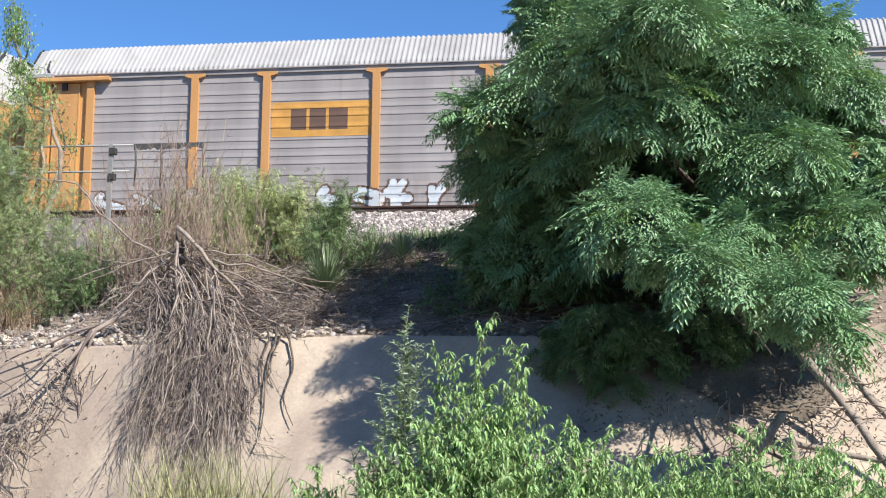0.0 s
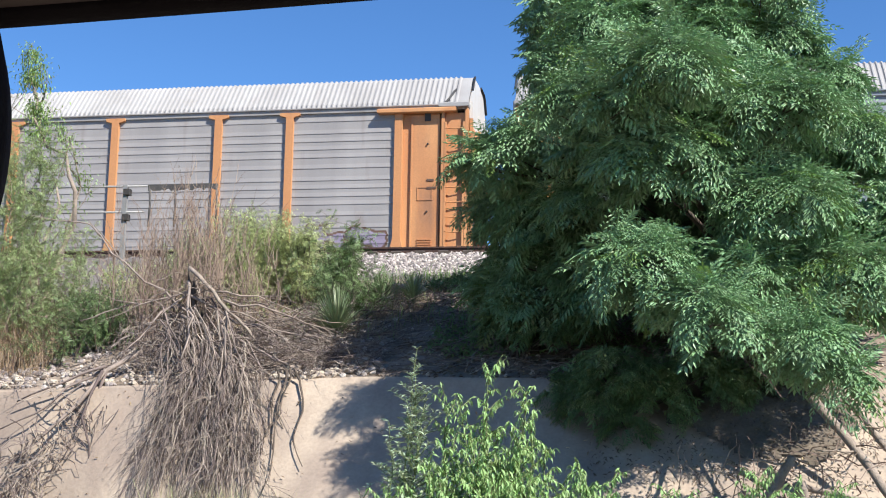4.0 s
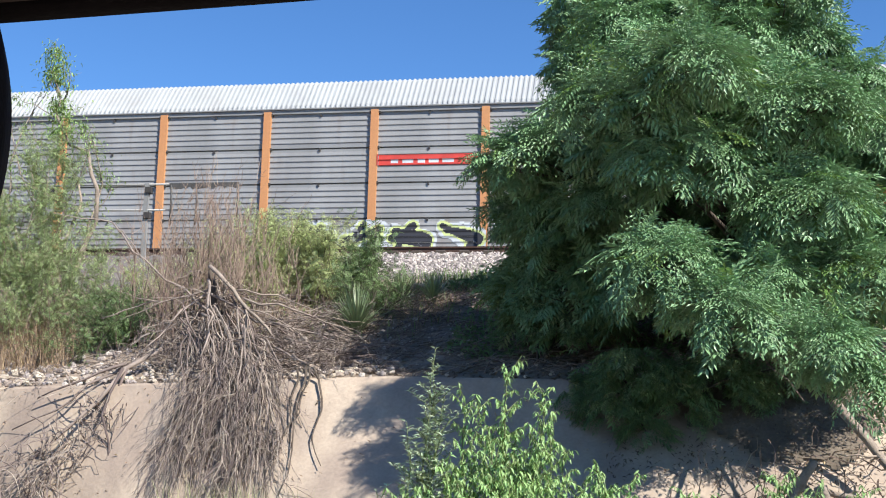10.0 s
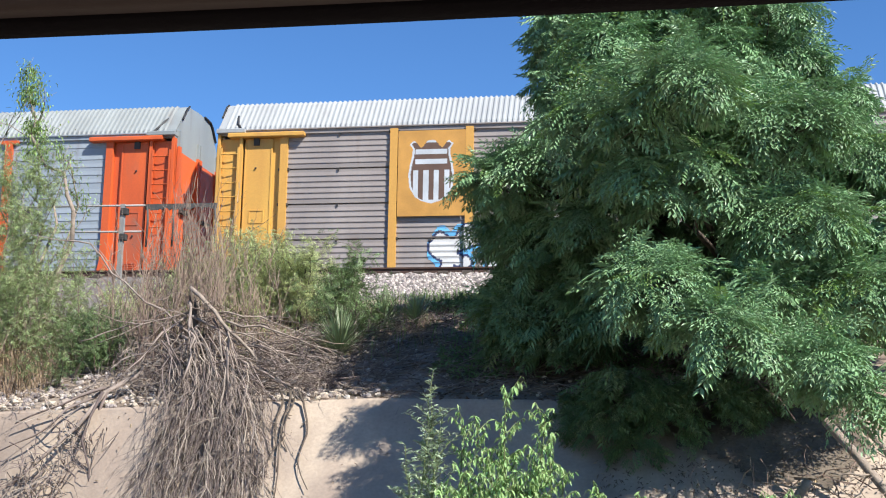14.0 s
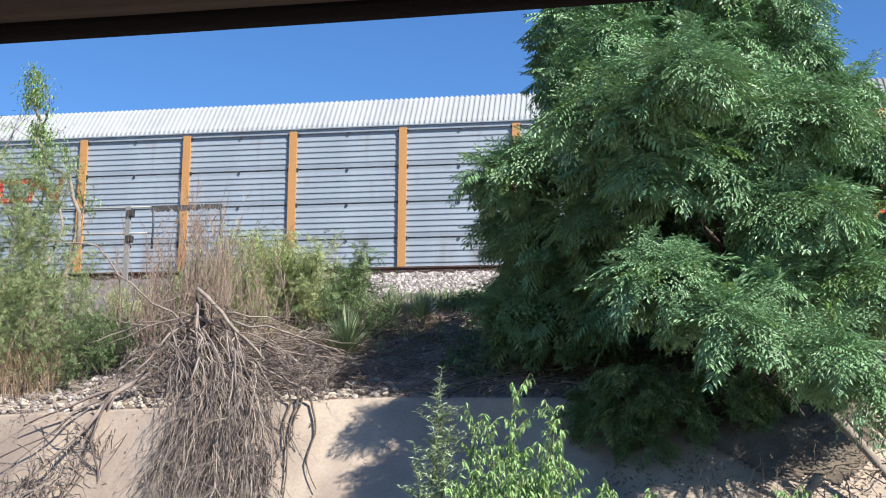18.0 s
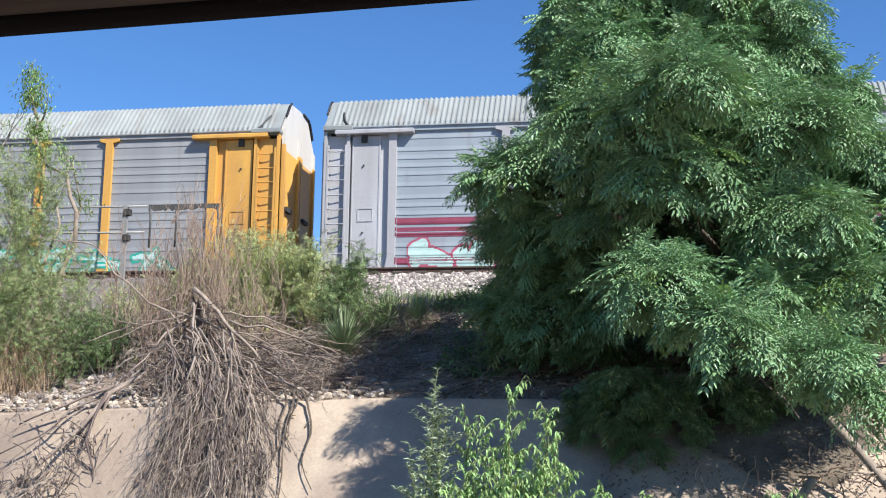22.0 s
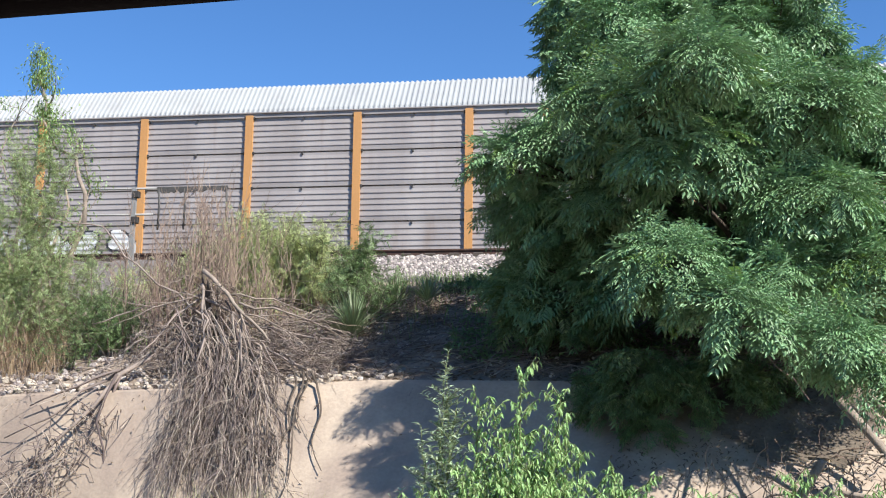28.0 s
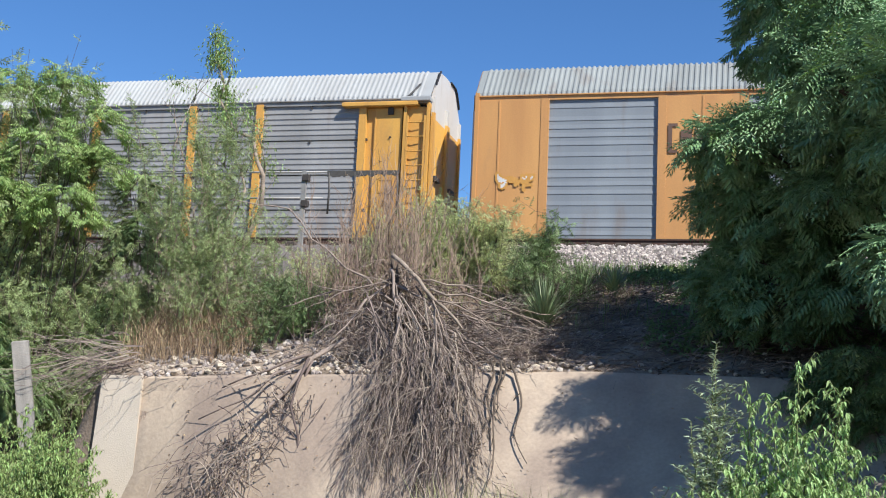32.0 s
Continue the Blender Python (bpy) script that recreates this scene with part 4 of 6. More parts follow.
def frond(pairs=8, length=1.0, leaf=0.24, width=0.035, droop=0.45, start=0.12):
    """A feather-shaped leaf that arches over along x."""
    vs, fs = [], []
    for k in range(pairs):
        s = start + (1 - start) * (k + 0.5) / pairs
        px, pz = length * (s - 0.1 * s * s), -droop * length * s * s
        size = leaf * (0.72 + 0.5 * math.sin(math.pi * min(1, 0.15 + s * 0.8)))
        for side in (-1, 1):
            lf = leaflet(size, width)
            a = side * radians(62 - 18 * s)
            c, n = math.cos(a), math.sin(a)
            tilt = -0.55
            q = np.stack([lf[:, 0] * c - lf[:, 1] * n, lf[:, 0] * n + lf[:, 1] * c, lf[:, 2] + lf[:, 0] * tilt], -1) + (px, 0, pz)
            fs.append(np.arange(4) + 4 * len(fs))
            vs.append(q)
    lf = leaflet(leaf, width)
    vs.append(lf + (length * 0.9, 0, -droop * length))
    fs.append(np.arange(4) + 4 * len(fs))
    return np.concatenate(vs), np.array(fs)


def compound_leaf(seed, pairs=5, sub=3, droop=0.35, leaf=0.125, width=0.021):
    """A twice-feathered leaf: side stalks in pairs on an arching stalk, each with paired leaflets."""
    r = np.random.default_rng(seed)
    at, ds, ks = [], [], []
    for k in range(pairs + 1):
        s = 0.2 + 0.8 * k / pairs
        base = np.array([s - 0.12 * s * s, 0, -droop * s * s])
        slope = -2 * droop * s
        for side in (-1, 1) if k < pairs else (0,):
            a = side * radians(r.uniform(48, 66) - 12 * s)
            d = unit(np.array([math.cos(a), math.sin(a), slope * 0.8 - 0.06 + r.normal(0, 0.08)]))
            across_ = unit(np.cross((0, 0, 1.0), d))
            length = (0.36 if side else 0.3) * math.sin(math.pi * (0.22 + 0.62 * s)) * r.uniform(0.85, 1.15)
            for j in range(sub + 1):
                f = (j + 0.6) / (sub + 0.6)
                p = base + d * length * f + (0, 0, -0.1 * length * f * f)
                for turn in (-1, 1) if j < sub else (0,):
                    e = d * math.cos(radians(52 * abs(turn))) + across_ * turn * math.sin(radians(52)) + (0, 0, -0.08 + r.normal(0, 0.08))
                    at.append(p), ds.append(e), ks.append(leaf * r.uniform(0.8, 1.2) * (1.0 if turn else 1.15))
    at, ds = np.array(at), np.array(ds)
    return scatter((leaflet(1.0, width / leaf, 0.35), np.array([[0, 1, 2, 3]])), at, frames(ds, roll=r.normal(0, 0.2, len(at))), np.array(ks))


FRONDS = [frond(8, 1.0, 0.25, 0.042, 0.5), frond(9, 1.0, 0.22, 0.038, 0.75), frond(7, 1.0, 0.27, 0.044, 0.3)]
BROAD_SPRIG = frond(5, 1.0, 0.32, 0.062, 0.35, 0.08)
FINE_FROND = frond(11, 1.0, 0.2, 0.026, 0.3, 0.05)
TREE_LEAVES = [compound_leaf(3, 6, 2, 0.3), compound_leaf(4, 5, 3, 0.5), compound_leaf(8, 6, 2, 0.2), frond(11, 1.0, 0.16, 0.022, 0.45, 0.12), compound_leaf(9, 5, 2, 0.65)]


def dome_sprays(r, c, rx, rz, count, per, size, lower):
    """Fronds that arch out and down from a dome-shaped tuft of a crown."""
    n = count
    az = r.uniform(0, 2 * np.pi, n)
    h = r.uniform(lower, 1.0, n) ** 1.0
    ring = np.sqrt(np.clip(1 - h * h, 0.02, 1))
    shell = r.uniform(0.62, 1.0, n) ** 0.6
    base = np.stack([np.cos(az) * ring * rx, np.sin(az) * ring * rx, h * rz], -1) * shell[:, None] + c
    out = np.stack([np.cos(az) * (0.5 + ring), np.sin(az) * (0.5 + ring), h * 0.45 - 0.4], -1)
    at = np.repeat(base, per, 0) + r.normal(0, 0.05, (n * per, 3))
    d = np.repeat(unit(out), per, 0) + r.normal(0, 0.36, (n * per, 3)) * (1, 1, 0.6)
    k = size * r.uniform(0.7, 1.25, n * per)
    return at - unit(d) * 0.1, frames(d, roll=r.normal(0, 0.3, n * per)), k


def leaf_whorls(r, c, rx, rz, count, per, size, lower):
    """Whorls of leaves at the tips of twigs all over a bough, each leaf arching out from its tip."""
    h = 1 - (1 - lower) * (np.arange(count) + r.random(count)) / count
    az = np.arange(count) * 2.39996 + r.normal(0, 0.35, count)
    ring = np.sqrt(np.clip(1 - h * h, 0.02, 1))
    out = np.stack([np.cos(az) * ring, np.sin(az) * ring, h], -1)
    tip = out * (rx, rx, rz) * r.uniform(0.78, 1.04, (count, 1)) - unit(out) * size * 0.45 + c
    axis = unit(out * (1, 1, 0.4) + (0, 0, 0.62))
    n = count * per
    axis, at = np.repeat(axis, per, 0), np.repeat(tip, per, 0) + r.normal(0, 0.025, (n, 3))
    spin = np.tile(np.arange(per) * 2.39996, count) + r.uniform(0, 6.3, n) * 0.15 + np.repeat(r.uniform(0, 6.3, count), per)
    tilt = np.radians(r.uniform(48, 98, n))
    a = unit(np.cross(axis, (0.3, 0.2, 0.93)))
    b = np.cross(axis, a)
    d = axis * np.cos(tilt)[:, None] + (a * np.cos(spin)[:, None] + b * np.sin(spin)[:, None]) * np.sin(tilt)[:, None]
    return at, frames(d, roll=r.normal(0, 0.16, n)), size * r.uniform(0.7, 1.15, n)


def crown_mesh(name, lobes, size, density, mats, origin, seed, young=0.06, templates=FRONDS, per=6, lower=-0.35, sprays=dome_sprays):
    r = np.random.default_rng(seed)
    V, F, I, n = [], [], [], 0
    for x, y, z, rx, rz in lobes:
        count = int(density * rx * (rx + rz))
        at, turn, k = sprays(r, np.array([x, y, z]), rx, rz, count, per, size, lower)
        pick = r.integers(len(templates), size=len(at))
        fresh = r.random(len(at)) < young
        for j, t in enumerate(templates):
            for m, sel in ((0, (pick == j) & ~fresh), (1, (pick == j) & fresh)):
                if sel.any():
                    v, f = scatter(t, at[sel], turn[sel], k[sel], origin)
                    V.append(v)
                    F.append(f + n)
                    I.append(np.full(len(f), m))
                    n += len(v)
    return mesh_of(name, np.concatenate(V), np.concatenate(F), mats, np.concatenate(I))


def mass(name, me, parent, label=""):
    """A part made of pieces too many to count."""
    return tagged(child(name, me, parent, label), kind="stuff")


def wander(r, a, b, n=7, sag=0.0, rough=0.05):
    """A crooked line from a to b."""
    a, b = np.asarray(a, float), np.asarray(b, float)
    t = np.linspace(0, 1, n)[:, None]
    p = a + (b - a) * t + (0, 0, -1) * (sag * 4 * t * (1 - t))
    w = np.cumsum(r.normal(0, 1, (n, 3)), 0)
    w -= t * w[-1]
    return p + w * rough * np.linalg.norm(b - a) / n ** 0.5


def build_big_tree():
    r = np.random.default_rng(3)
    base = (3.9, 16.6, ground_at(3.9, 16.6) - 0.1)
    top = [(1.89, 13.36, 5.95, 0.73, 0.42), (1.25, 15.0, 6.5, 0.6, 0.45), (1.65, 15.0, 7.0, 0.72, 0.42), (2.88, 15.2, 7.05, 0.85, 0.46), (4.1, 15.5, 7.0, 0.7, 0.42), (3.34, 12.77, 5.33, 0.77, 0.41), (4.66, 14.6, 5.5, 0.65, 0.5), (4.8, 15.5, 6.5, 0.5, 0.38), (2.73, 13.4, 5.85, 0.55, 0.33), (1.75, 15.2, 7.65, 0.65, 0.42), (2.75, 15.2, 7.8, 0.85, 0.45), (3.8, 15.4, 7.6, 0.75, 0.42), (1.2, 13.3, 5.55, 0.5, 0.35), (2.1, 11.9, 5.6, 0.5, 0.35), (1.65, 12.5, 5.3, 0.5, 0.35)]
    middle = [(2.12, 12.9, 4.78, 0.89, 0.44), (0.95, 15.0, 5.5, 0.68, 0.42), (0.25, 15.3, 5.3, 0.6, 0.42), (0.47, 16.4, 4.8, 0.65, 0.47), (3.83, 14.37, 4.52, 0.86, 0.5), (1.42, 14.9, 4.7, 0.64, 0.4), (0.95, 16.4, 3.95, 0.76, 0.52), (0.35, 16.4, 3.6, 0.45, 0.6), (5.15, 13.4, 4.0, 0.55, 0.45), (3.45, 12.95, 4.3, 0.72, 0.44)]
    low = [(1.8, 12.41, 3.49, 0.66, 0.44), (2.45, 11.93, 2.9, 0.49, 0.47), (2.25, 12.9, 3.3, 0.45, 0.35), (3.4, 12.07, 2.65, 0.48, 0.39), (3.0, 12.9, 3.4, 0.5, 0.4), (4.15, 13.2, 3.55, 0.6, 0.44), (3.9, 12.22, 2.34, 0.35, 0.29)]
    # the shaded inside and back of the crown
    inside = [(2.6, 16.4, 6.6, 1.3, 1.0), (3.6, 16.2, 5.0, 1.6, 1.4), (1.6, 16.6, 4.9, 1.1, 1.2), (2.3, 16.0, 3.9, 1.2, 0.9), (4.2, 15.4, 3.6, 1.2, 0.9), (1.2, 16.6, 3.6, 0.8, 0.6), (4.4, 16.8, 6.2, 1.2, 1.0), (1.9, 15.4, 6.0, 0.7, 0.6), (3.2, 15.2, 5.4, 0.9, 0.7), (3.2, 14.4, 3.6, 0.8, 0.5), (2.5, 13.7, 5.7, 0.8, 0.4), (1.7, 14.0, 5.2, 0.6, 0.5), (1.0, 16.0, 4.6, 0.7, 0.8), (5.0, 15.4, 5.0, 0.9, 0.9), (5.2, 15.6, 4.0, 0.8, 0.8), (2.2, 14.4, 5.6, 0.8, 0.55), (3.0, 14.2, 6.2, 0.7, 0.4), (4.9, 15.0, 4.7, 0.7, 0.6)]
    back = [(2.05, 18.9, 8.8, 1.0, 0.8), (1.6, 19.3, 8.1, 0.8, 0.7), (3.6, 18.6, 8.4, 1.2, 1.0), (2.8, 18.6, 7.2, 1.2, 1.0), (1.45, 17.1, 8.0, 0.66, 0.6), (4.0, 18.2, 5.6, 1.4, 1.4), (1.4, 18.0, 8.3, 0.62, 0.6), (1.9, 17.5, 8.8, 0.7, 0.5)]
    lobes = top + middle + low
    cores = [(x, y + 0.08, z - 0.1, rx * 0.66, rz * 0.62) for x, y, z, rx, rz in lobes]
    tree = empty("chinaberry_tree", pose(*base), label="dense dark green tree with feathery leaves above the wall", category="tree")
    o = np.array(base)
    b = Buf()
    b.tube(wander(r, (0, 0, -0.2), (-0.3, -0.4, 2.2), 7, 0, 0.05), np.linspace(0.2, 0.14, 7), 9)
    b.tube(wander(r, (-0.3, -0.4, 2.2), (-0.8, -1.0, 4.0), 7, 0, 0.06), np.linspace(0.13, 0.05, 7), 7)
    child("trunk", b.mesh("trunk", M_BARK, True), tree, "rough brown trunk")
    for x, y, z, rx, rz in lobes:
        p = np.array((x, y, z)) - o
        b = Buf()
        start = np.array((-0.3, -0.4, min(2.2, max(0.6, p[2] * 0.55))))
        line = wander(r, start, p - (0, 0, rz * 0.4), 8, -0.1, 0.06)
        b.tube(line, np.linspace(0.06, 0.016, 8), 5)
        for k in range(7):
            e = p + unit(r.normal(0, 1, 3)) * (rx * 0.75, rx * 0.75, rz * 0.7)
            b.tube(wander(r, line[r.integers(4, 8)], e, 5, 0, 0.07), np.linspace(0.014, 0.005, 5), 4)
        child("limb", b.mesh("limb", M_BARK, True), tree)
    mass("crown", crown_mesh("crown", lobes, 0.52, 25, [M_LEAF, M_LEAF_YOUNG], base, 5, 0.07, TREE_LEAVES, 8, -0.12, leaf_whorls), tree, "layered drooping sprays of small green leaflets")
    mass("inner_crown", crown_mesh("inner_crown", inside + back + cores, 0.32, 60, [M_LEAF, M_LEAF], base, 6, 0.0, [BROAD_SPRIG], 6, -0.8), tree, "dense inner leaves")


LEAF = (np.array([(0, 0, 0), (0.4, 0.16, 0.06), (1.0, 0, -0.25), (0.4, -0.16, 0.06)]), np.array([[0, 1, 2, 3]]))
# a lance-shaped leaf with a bent rib: base, edge, edge, rib, tip
LANCE = (np.array([(0, 0, 0), (0.42, 0.15, 0.0), (0.42, -0.15, 0.0), (0.48, 0, -0.07), (1.0, 0, -0.34)]), np.array([[0, 3, 4, 1], [0, 2, 4, 3]]))


def build_weed(x, y, height, seed, lean=0.1, label="tall leafy green roadside weed with drooping leaves", leaf=None, upright=False):
    """One weed: nodding stems with short side branches and leaves that hang, or point up on the upright kind."""
    r = np.random.default_rng(seed)
    z = ground_at(x, y)
    plant = empty("tall_weed", pose(x, y, z), label=label, category="weed", group="weeds by the road")
    b = Buf()
    at, ds, ks = [], [], []

    def leaves(line, n, size, low=0.15):
        t = np.clip(np.linspace(low, 1.0, n) + r.normal(0, 0.03, n), 0, 1)
        p = np.stack([np.interp(t, np.linspace(0, 1, len(line)), line[:, k]) for k in range(3)], -1)
        az = np.arange(n) * 2.4 + r.uniform(0, 6.3) + r.normal(0, 0.4, n)
        rise = r.normal(0.75, 0.3, n) if upright else r.normal(-0.85, 0.4, n)
        at.append(p), ds.append(np.stack([np.cos(az), np.sin(az), rise], -1)), ks.append(size * r.uniform(0.6, 1.2, n))

    for s in range(4 if upright else 5):
        h = height * (1.0 if s == 0 else r.uniform(0.6, 0.9))
        end = np.array([r.normal(0, lean * (0.6 if s == 0 else 1.6)), r.normal(0, lean), h])
        line = wander(r, (r.normal(0, 0.05), r.normal(0, 0.05), -0.05), end, 10, 0, 0.035)
        if not upright:
            line[-1] += (r.normal(0, 0.05), r.normal(0, 0.03), -0.05)
        b.tube(line, np.linspace(0.011, 0.0035, 10), 5)
        leaves(line, int(50 * h), 0.072, 0.2)
        m = int(13 * h)
        for k in range(m):
            t = 0.12 + 0.8 * (k + r.random()) / m
            q = np.array([np.interp(t, np.linspace(0, 1, 10), line[:, c]) for c in range(3)])
            az = k * 2.4 + r.normal(0, 0.5)
            reach = (0.1 + 0.3 * (1 - t)) * r.uniform(0.6, 1.25)
            e = q + (math.cos(az) * reach, math.sin(az) * reach, reach * r.uniform(0.35, 1.1))
            branch = wander(r, q, e, 5, -0.06 * reach, 0.05)
            b.tube(branch, np.linspace(0.005, 0.002, 5), 3)
            leaves(branch, int(12 + 26 * reach), 0.082 * (1.15 - 0.4 * t))
    at, ds, ks = np.concatenate(at), np.concatenate(ds), np.concatenate(ks)
    mass("stem", b.mesh("stem", M_WEED_STEM), plant)
    v, f = scatter(LANCE, at, frames(ds, roll=r.normal(0, 0.4, len(at))), ks)
    mass("foliage", mesh_of("foliage", v, f, leaf or M_WEED), plant)


def build_shrub(name, x, y, blobs, leaf, seed, label, size=0.3, density=60, stems=14, template=None, z=None, per=5):
    """A bush: stems from one root to several tufts of fine leaves. blobs: dx, dy, dz, rx, rz."""
    r = np.random.default_rng(seed)
    z = ground_at(x, y) if z is None else z
    bush = empty(name, pose(x, y, z), label=label, category="shrub")
    b = Buf()
    for dx, dy, dz, rx, rz in blobs:
        for k in range(max(2, stems // len(blobs))):
            e = np.array([dx, dy, dz]) + r.normal(0, 0.5, 3) * (rx, rx, rz)
            b.tube(wander(r, (r.normal(0, 0.12), r.normal(0, 0.12), -0.1), e, 7, -0.08, 0.1), np.linspace(0.02, 0.005, 7), 4)
    mass("stem", b.mesh("stem", M_BARK), bush)
    mass("foliage", crown_mesh("foliage", blobs, size, density, [leaf, M_FEATHER], (0, 0, 0), seed + 1, 0.12, template or [FINE_FROND], per), bush)
    return bush


def build_wispy(name, x, y, label, seed, stems, spread_, height, arch, leaf, size, per=70, category="shrub", droop=0.0, stem_mat=None):
    """An airy bush: many thin arching stems with small leaves along them."""
    r = np.random.default_rng(seed)
    z = ground_at(x, y)
    bush = empty(name, pose(x, y, z), label=label, category=category)
    b = Buf()
    at, ds = [], []
    for k in range(stems):
        q = np.array([r.normal(0, spread_[0]), r.normal(0, spread_[1]), 0.0])
        q[2] = ground_at(x + q[0], y + q[1]) - z - 0.05
        h = height * r.uniform(0.45, 1.05) * (1 - 0.25 * min(1, abs(q[0]) / (2 * spread_[0])))
        a = r.uniform(0, 2 * np.pi)
        o = np.array([math.cos(a), math.sin(a) * 0.7, 0]) * arch * h * r.uniform(0.2, 1.0)
        t = np.linspace(0, 1, 9)[:, None]
        line = q + t * (0, 0, 1) * h * (1 - droop * t * t) + o * t * t + np.cumsum(r.normal(0, 0.02, (9, 3)), 0) * h
        b.tube(line, np.linspace(0.012, 0.003, 9), 3)
        side = []
        for j in range(4):
            i = int(r.integers(3, 8))
            e = line[i] + (r.normal(0, 0.3), r.normal(0, 0.2), r.uniform(-0.05, 0.35))
            tw = wander(r, line[i], e, 5, 0, 0.1)
            b.tube(tw, np.linspace(0.005, 0.002, 5), 3)
            side.append(tw)
        n = int(0.36 * per * h)
        tt = r.uniform(0.15, 1, n)
        p = np.stack([np.interp(tt, t[:, 0], line[:, c]) for c in range(3)], -1) + r.normal(0, 0.05, (n, 3))
        p2 = np.concatenate(side)[r.integers(0, 20, n)] + r.normal(0, 0.045, (n, 3))
        at += [p, p2]
        ds.append(r.normal(0, 0.7, (2 * n, 3)) + (0, 0, 0.05))
    at, ds = np.concatenate(at), np.concatenate(ds)
    mass("stem", b.mesh("stem", stem_mat or M_BARK), bush)
    v, f = scatter(SPRIG, at, frames(ds, roll=r.normal(0, 0.6, len(at))), 1.2 * size * r.uniform(0.5, 1.4, len(at)))
    mass("foliage", mesh_of("foliage", v, f, leaf), bush)
    return bush


SPRIG = frond(4, 1.0, 0.34, 0.055, 0.3, 0.05)


def build_thin_tree():
    """A slender tree of a few thin stems with a creeper in its top."""
    r = np.random.default_rng(31)
    x, y = -7.6, 20.0
    z = ground_at(x, y)
    o = np.array([x, y, z])
    tree = empty("slender_tree", pose(x, y, z), label="slender half-bare tree wrapped in green creeper", category="tree")
    at = []
    stems = [((-8.3, 20.8, 8.55), 0.042, 0.6, 2100), ((-8.7, 20.8, 7.3), 0.028, 0.75, 170), ((-7.35, 20.5, 6.75), 0.026, 0.6, 420), ((-8.05, 20.7, 7.5), 0.032, 0.7, 330), ((-8.9, 20.5, 6.9), 0.022, 0.8, 120), ((-7.9, 20.6, 6.2), 0.024, 0.5, 220)]
    for top, w, first, count in stems:
        b = Buf()
        line = wander(r, (r.normal(0, 0.12), r.normal(0, 0.1), -0.1), np.array(top) - o, 12, 0.0, 0.13)
        line[:, 0] += 0.25 * np.sin(np.linspace(0, math.pi, 12)) * r.uniform(-0.4, 1.0)
        b.tube(line, np.linspace(w * 1.4, 0.009, 12), 6)
        tips = [line[-3:]]
        for k in range(8):
            i = int(r.integers(5, 12))
            e = line[i] + (r.normal(-0.08, 0.42), r.normal(0, 0.25), r.uniform(0.1, 0.8))
            twig = wander(r, line[i], e, 6, 0, 0.1)
            b.tube(twig, np.linspace(0.009, 0.003, 6), 4)
            tips.append(twig[3:])
            for j in range(2):
                f = twig[3] + (r.normal(0, 0.2), r.normal(0, 0.15), r.uniform(0.0, 0.35))
                b.tube(wander(r, twig[3], f, 4, 0, 0.1), np.linspace(0.005, 0.002, 4), 3)
        child("stem", b.mesh("stem", M_LOG, True), tree, "thin pale brown stem")
        t = r.uniform(first, 1.0, count)
        p = np.stack([np.interp(t, np.linspace(0, 1, 12), line[:, k]) for k in range(3)], -1)
        clump = np.sin(t * 31 + w * 99)
        keep = clump > r.uniform(-0.6, 0.5, count)
        at.append((p + r.normal(0, 0.1, (count, 3)) * (0.55 + 0.9 * np.clip(clump, 0, 1))[:, None] + (0.06, 0, 0))[keep])
        ends = np.concatenate(tips)
        at.append(ends[r.integers(0, len(ends), count // 2)] + r.normal(0, 0.07, (count // 2, 3)))
    at = np.concatenate(at)
    d = r.normal(0, 1, (len(at), 3)) + (0, 0, -0.4)
    v, f = scatter(LANCE, at, frames(d), r.uniform(0.05, 0.11, len(at)))
    mass("creeper", mesh_of("creeper", v, f, M_LUSH), tree, "small green creeper leaves")


